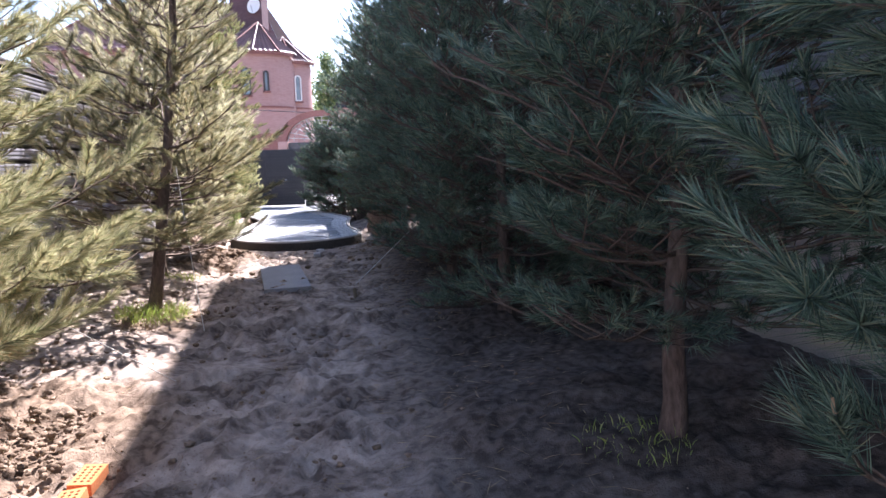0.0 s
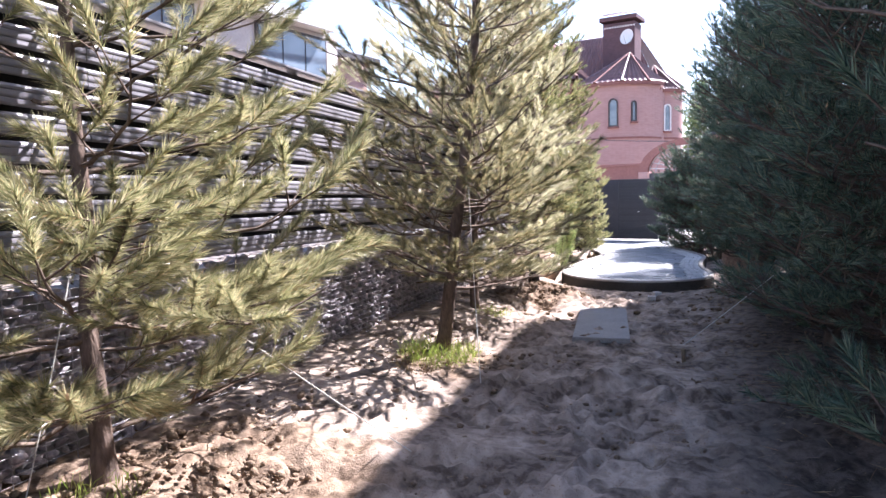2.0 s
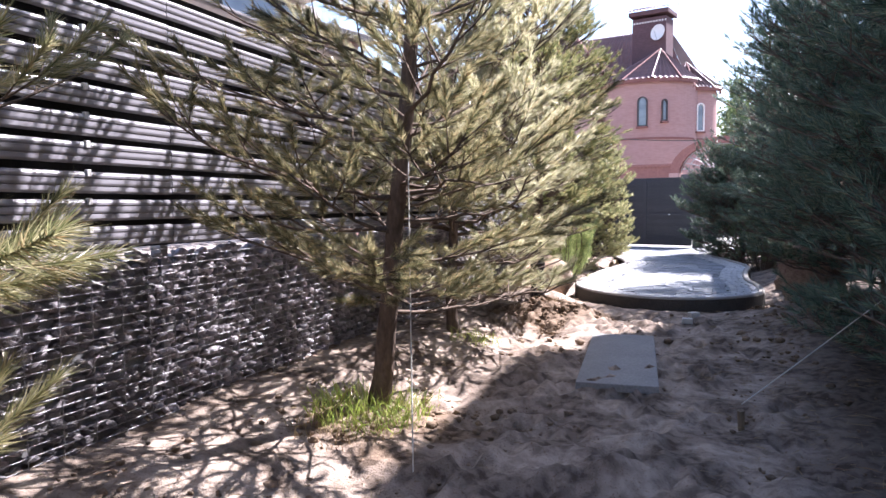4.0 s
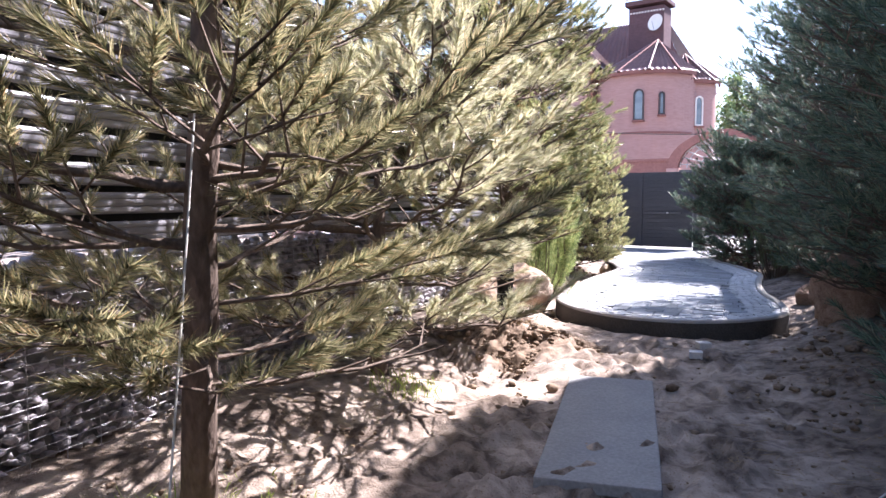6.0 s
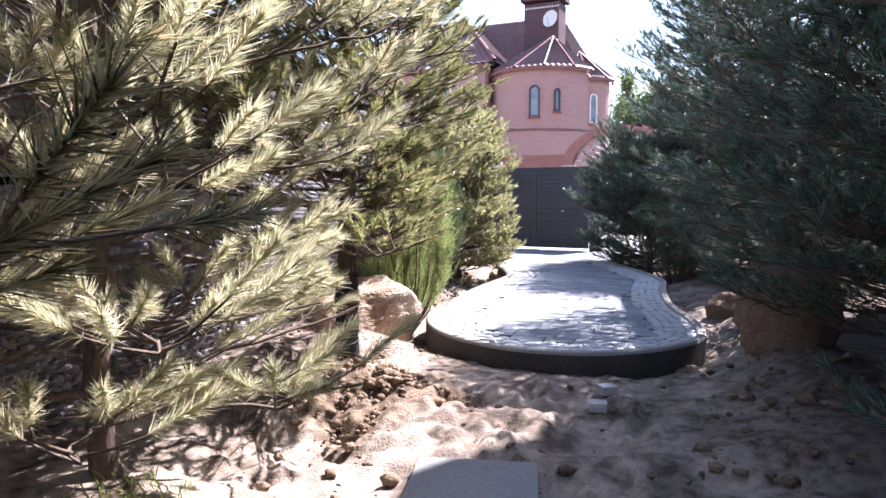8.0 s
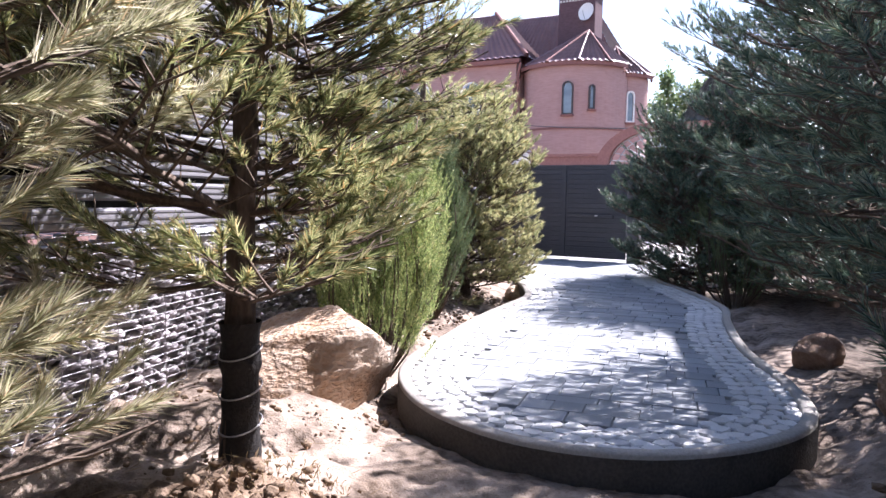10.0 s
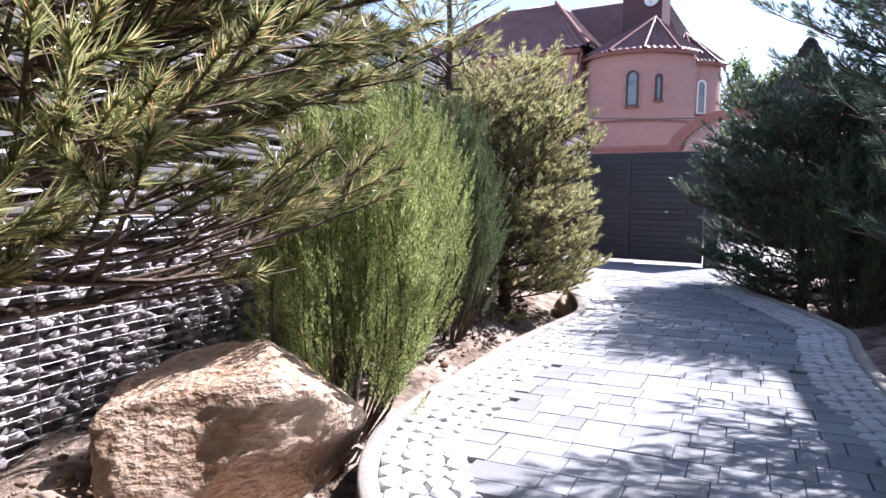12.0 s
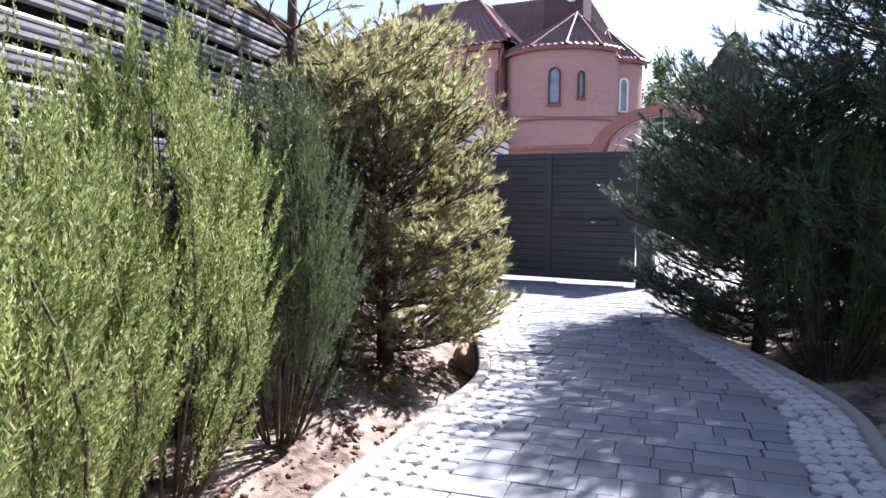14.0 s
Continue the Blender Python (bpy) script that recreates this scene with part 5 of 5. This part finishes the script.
# ---- boulders ----
def boulder(x, y, sx, sy, sz, seed, mat, label, turn=0, cuts=11, crumb=1.0):
    """A rock broken along a few flat faces, with crumbling edges."""
    rng = np.random.default_rng(seed)
    planes = []
    for _ in range(cuts):
        d = rng.normal(size=3)
        d[2] = d[2] * 0.7 + 0.25
        planes.append((Vector(d / np.linalg.norm(d)), rng.uniform(0.66, 0.9)))
    bm = bmesh.new()
    bmesh.ops.create_icosphere(bm, subdivisions=5, radius=1.0)
    for v in bm.verts:
        p = v.co.copy()
        for ax, far in planes:
            d = p.dot(ax)
            if d > far:
                p -= ax * (d - far) * 0.92
        q = p * 1.1 + Vector((seed * 3.1, seed * 1.7, seed))
        n = 0.10 * noise.noise(q * 1.2) + 0.05 * noise.noise(q * 2.6) + crumb * (-0.05 * abs(noise.noise(q * 4.4)) + 0.03 * noise.noise(q * 9) + 0.012 * noise.noise(q * 24))
        v.co = p * (1.08 + n)
    ob = new("boulder", from_bm("boulder", bm, mat, True))
    ob.matrix_basis = Matrix.Translation((x, y, ground_at(x, y) + sz * 0.42)) @ Matrix.Rotation(radians(turn), 4, "Z") @ Matrix.Diagonal((sx, sy, sz, 1))
    tagged(ob, label, "boulder", "boulders beside the drive")


boulder(-4.45, 12.47, 0.60, 0.42, 0.37, 4, BOULDER, "sunlit ochre boulder lying beside the kerb", 64)
boulder(-0.98, 12.78, 0.38, 0.30, 0.42, 12, BOULDER_RED, "reddish brown boulder in shade by the drive", 25, 7, 3.4)
boulder(-1.62, 15.4, 0.17, 0.2, 0.17, 7, BOULDER_RED, "small brown boulder in shade by the kerb", 60)
boulder(-5.3, 17.95, 0.2, 0.3, 0.18, 9, BOULDER, "small ochre stone beside the kerb", 30)


# ---- trunk wrap, twine, stakes ----
def line_thing(name, pts, r, mat, label, category):
    tagged(new(name, mesh_of(name, *tubes([(np.array(pts, float), [r] * len(pts))], 6), mat, True)), label, category)


gz = ground_at(-3.84, 11.28)
wz = np.linspace(-0.02, 0.6, 14)
wr = np.random.default_rng(5).uniform(0.078, 0.094, 14)
line = thing("trunk_wrap", Matrix.Translation((-3.84, 11.28, gz)), "black plastic wrap bound round a pine trunk with wire", "trunk wrap")
part("sleeve", mesh_of("sleeve", *tubes([(np.stack([0.0 * wz, 0.0 * wz, wz], 1), wr)], 14), WRAP, True), line)
for z in (0.14, 0.3, 0.47):
    a = np.linspace(0, 6.283, 20)
    part("tie", mesh_of("tie", *tubes([(np.stack([0.094 * np.cos(a), 0.094 * np.sin(a), z + 0.03 * np.sin(a)], 1), [0.004] * 20)], 5), WIRE, True), line, "grey wire tie")


def twine(a, b, sag, label):
    t = np.linspace(0, 1, 14)[:, None]
    p = np.array(a) * (1 - t) + np.array(b) * t
    p[:, 2] -= sag * 4 * (t * (1 - t))[:, 0]
    line_thing("twine", p, 0.0035, ROPE, label, "twine")


def stake(x, y, hh=0.16):
    bm = bmesh.new()
    bmesh.ops.create_cone(bm, segments=8, radius1=0.018, radius2=0.022, depth=hh + 0.15, cap_ends=True, matrix=Matrix.Translation((0, 0, hh / 2 - 0.075)))
    ob = tagged(new("stake", from_bm("stake", bm, STAKE)), "short wooden stake driven into the soil", "stake")
    ob.matrix_basis = Matrix.Translation((x, y, ground_at(x, y))) @ Matrix.Rotation(0.2, 4, "X")


twine((-2.62, 3.5, 1.35), (-1.55, 4.75, -0.02), 0.02, "pale twine guying a pine to the ground")
stake(-1.55, 4.75, 0.06)
twine((-2.28, 6.66, 1.6), (-1.95, 6.25, 0.0), 0.06, "pale twine hanging from a pine trunk")
twine((-2.6, 3.38, 1.3), (-2.35, 2.9, 0.0), 0.05, "pale twine hanging from a pine trunk")
twine((-0.8, 8.08, 0.08), (0.35, 9.0, 1.15), 0.01, "pale twine guying a dark pine to a stake")
stake(-0.8, 8.08, 0.12)


# ---- loose things ----
bm = bmesh.new()
box(bm, -0.295, 0.295, -0.99, 0.99, -0.02, 0.04, 0.006)
ob = tagged(new("cement_board", from_bm("cement_board", bm, SLAB)), "grey cement board lying flat on the path", "board")
ob.matrix_basis = Matrix.Translation((-2.03, 9.3, -0.03)) @ Matrix.Rotation(radians(19), 4, "Z")


def clay_brick(x, y, turn, tilt):
    """A brick with three rows of dark discs on its upper face, painting its holes' shade."""
    ob = thing("clay_brick", Matrix.Translation((x, y, ground_at(x, y) + 0.005)) @ Matrix.Rotation(radians(turn), 4, "Z") @ Matrix.Rotation(radians(tilt), 4, "X"), "orange perforated clay brick lying on the soil", "brick", "loose bricks")
    part("body", box_mesh("body", BRICK, -0.125, 0.125, -0.06, 0.06, 0, 0.065, 0.003), ob)
    bm = bmesh.new()
    bmesh.ops.create_cone(bm, segments=12, radius1=0.0085, radius2=0.0085, depth=0.003, cap_ends=True)
    hole = from_bm("hole", bm, HOLE_SHADE)
    for i in range(6):
        for j in range(3):
            part("hole", hole, ob, m=Matrix.Translation((-0.085 + 0.034 * i, -0.032 + 0.032 * j, 0.0655)))


clay_brick(-1.36, 3.2, 100, 3)
clay_brick(-1.30, 2.92, 104, -4)
for x, y, a in ((-2.03, 11.35, 15), (-2.05, 11.68, 40)):
    ob = tagged(new("concrete_block", box_mesh("concrete_block", SETT, -0.055, 0.055, -0.05, 0.05, 0, 0.06, 0.006)), "small pale concrete sett lying on the soil", "block", "loose setts")
    ob.matrix_basis = Matrix.Translation((x, y, ground_at(x, y) - 0.005)) @ Matrix.Rotation(radians(a), 4, "Z")


# ---- pieces: gabion stones ----
def build_stones():
    rng = np.random.default_rng(77)
    kinds = []
    for k in range(10):
        v, f = lump(rng, 0.75)
        kinds.append(mesh_of("stone", v, f, ROCK))
    spots = []
    for s in range(12):
        for y in np.arange(0.03, PANEL, 0.072):
            for z in np.arange(-0.06, GAB_TOP - 0.03, 0.052):
                spots.append((FENCE_START + s * PANEL + y + rng.normal(0, 0.02), z + rng.normal(0, 0.014)))
    near = sorted(range(len(spots)), key=lambda i: abs(spots[i][0] - 3.6) + 0.2 * abs(spots[i][1] - 0.5))
    chosen = set(near[:300])
    vs, fs, base = [], [], 0
    for i, (u, z) in enumerate(spots):
        m = along_left(u) @ Matrix.Translation((-0.062 + rng.normal(0, 0.014), 0, z)) @ Euler((rng.normal(0, 0.35), rng.normal(0, 0.35), rng.uniform(0, 6.28))).to_matrix().to_4x4() @ Matrix.Diagonal((rng.uniform(0.035, 0.05), rng.uniform(0.038, 0.055), rng.uniform(0.024, 0.046), 1))
        if i in chosen:
            part("stone", kinds[i % 10], GABION, m=m)
        else:
            me = kinds[i % 10]
            v = np.array([m @ p.co for p in me.vertices])
            vs.append(v)
            fs.append(np.array([list(p.vertices) for p in me.polygons]) + base)
            base += len(v)
    rest = part("stone_fill", mesh_of("stone_fill", np.concatenate(vs), np.concatenate(fs), ROCK_FAR), GABION)
    rest["kind"] = "stuff"


build_stones()


# ---- pieces: setts and pavers ----
def chamfered(outline, zt, h=0.05, c=0.006):
    """A flat piece with a chamfered top edge: outline counter-clockwise."""
    o = np.array(outline, float)
    k = len(o)
    mid = o.mean(0)
    ins = o + (mid - o) / np.linalg.norm(mid - o, axis=1)[:, None] * c
    v = np.concatenate([np.c_[ins, np.full(k, zt)], np.c_[o, np.full(k, zt - c)], np.c_[o, np.full(k, zt - h)]])
    f = [list(range(k))]
    for i in range(k):
        j = (i + 1) % k
        f += [[k + i, k + j, j, i], [2 * k + i, 2 * k + j, k + j, k + i]]
    return v, f


def joined(name, items, mat):
    vs, fs, base = [], [], 0
    for v, f in items:
        vs.append(v)
        fs += [[i + base for i in q] for q in f]
        base += len(v)
    return mesh_of(name, np.concatenate(vs), fs, mat)


def build_setts():
    rng = np.random.default_rng(5)
    shapes = []
    for k in range(9):
        n = 6
        a = np.arange(n) * 6.283 / n + rng.normal(0, 0.16, n)
        r = rng.uniform(0.85, 1.12, n)
        shapes.append(np.stack([0.066 * r * np.cos(a), 0.055 * r * np.sin(a)], 1))
    meshes = [mesh_of("sett", *chamfered(s, 0.0, 0.05, 0.008), SETT) for s in shapes]
    spots = []
    for row, d in enumerate((0.128, 0.215, 0.302, 0.388)):
        line = EDGE_LINE + EDGE_IN * d
        s = np.r_[0, np.cumsum(np.linalg.norm(np.diff(line, axis=0), axis=1))]
        for u in np.arange(0.05 + 0.05 * (row % 2), s[-1], 0.108):
            x, y = np.interp(u, s, line[:, 0]), np.interp(u, s, line[:, 1])
            x2, y2 = np.interp(u + 0.05, s, line[:, 0]), np.interp(u + 0.05, s, line[:, 1])
            if y > 22.2 or edge_distance(x, y) < d - 0.03:
                continue
            spots.append((x + rng.normal(0, 0.004), y + rng.normal(0, 0.004), math.atan2(y2 - y, x2 - x) + rng.normal(0, 0.2)))
    order = sorted(range(len(spots)), key=lambda i: math.hypot(spots[i][0] + 3.6, spots[i][1] - 14.2))
    chosen, far = set(order[:300]), []
    for i, (x, y, a) in enumerate(spots):
        z = PAVE_Z + rng.normal(0.004, 0.003)
        if i in chosen:
            part("sett", meshes[i % 9], PAVEMENT, m=Matrix.Translation((x, y, z)) @ Matrix.Rotation(a, 4, "Z"))
        else:
            v, f = chamfered(shapes[i % 9], 0.0, 0.05, 0.008)
            c, s = math.cos(a), math.sin(a)
            far.append((np.c_[v[:, 0] * c - v[:, 1] * s + x, v[:, 0] * s + v[:, 1] * c + y, v[:, 2] + z], f))
    part("sett_border", joined("sett_border", far, SETT_FAR), PAVEMENT)["kind"] = "stuff"


def build_pavers():
    rng = np.random.default_rng(6)
    sizes = {}
    turn = radians(10)
    c, s = math.cos(turn), math.sin(turn)
    spots = []
    v0 = -1.0
    while v0 < 13.0:
        depth = 0.18 if rng.uniform() < 0.75 else 0.12
        u0 = -6.0 + rng.uniform(0, 0.2)
        while u0 < 6.5:
            w = rng.choice([0.12, 0.18, 0.18, 0.24, 0.3])
            u, v = u0 + w / 2, v0 + depth / 2
            x, y = -3.2 + u * c - v * s, 12.0 + u * s + v * c
            u0 += w
            if y > 22.15 or y < 12 or x < -9 or x > -1:
                continue
            e = edge_distance(x, y)
            if e > 0.40:
                spots.append((x, y, w, depth, e))
        v0 += depth
    order = sorted(range(len(spots)), key=lambda i: math.hypot(spots[i][0] + 3.4, (spots[i][1] - 15.0) * 0.8))
    chosen, far = set(order[:300]), []
    for i, (x, y, w, dp, e) in enumerate(spots):
        hw, hd = w / 2 - 0.0018, dp / 2 - 0.0018
        z = PAVE_Z + rng.normal(0.002, 0.0016)
        if e < 0.52:
            hw, hd = hw * 0.96, hd * 0.96
        key = (round(w, 3), round(dp, 3), e < 0.52)
        out = [(-hw, -hd), (hw, -hd), (hw, hd), (-hw, hd)]
        if i in chosen:
            if key not in sizes:
                sizes[key] = mesh_of("paver", *chamfered(out, 0.0, 0.05, 0.0035), PAVER)
            part("paver", sizes[key], PAVEMENT, m=Matrix.Translation((x, y, z)) @ Matrix.Rotation(turn + rng.normal(0, 0.006), 4, "Z"))
        else:
            v, f = chamfered(out, 0.0, 0.05, 0.0035)
            far.append((np.c_[v[:, 0] * c - v[:, 1] * s + x, v[:, 0] * s + v[:, 1] * c + y, v[:, 2] + z], f))
    part("paver_field", joined("paver_field", far, PAVER_FAR), PAVEMENT)["kind"] = "stuff"


build_setts()
build_pavers()
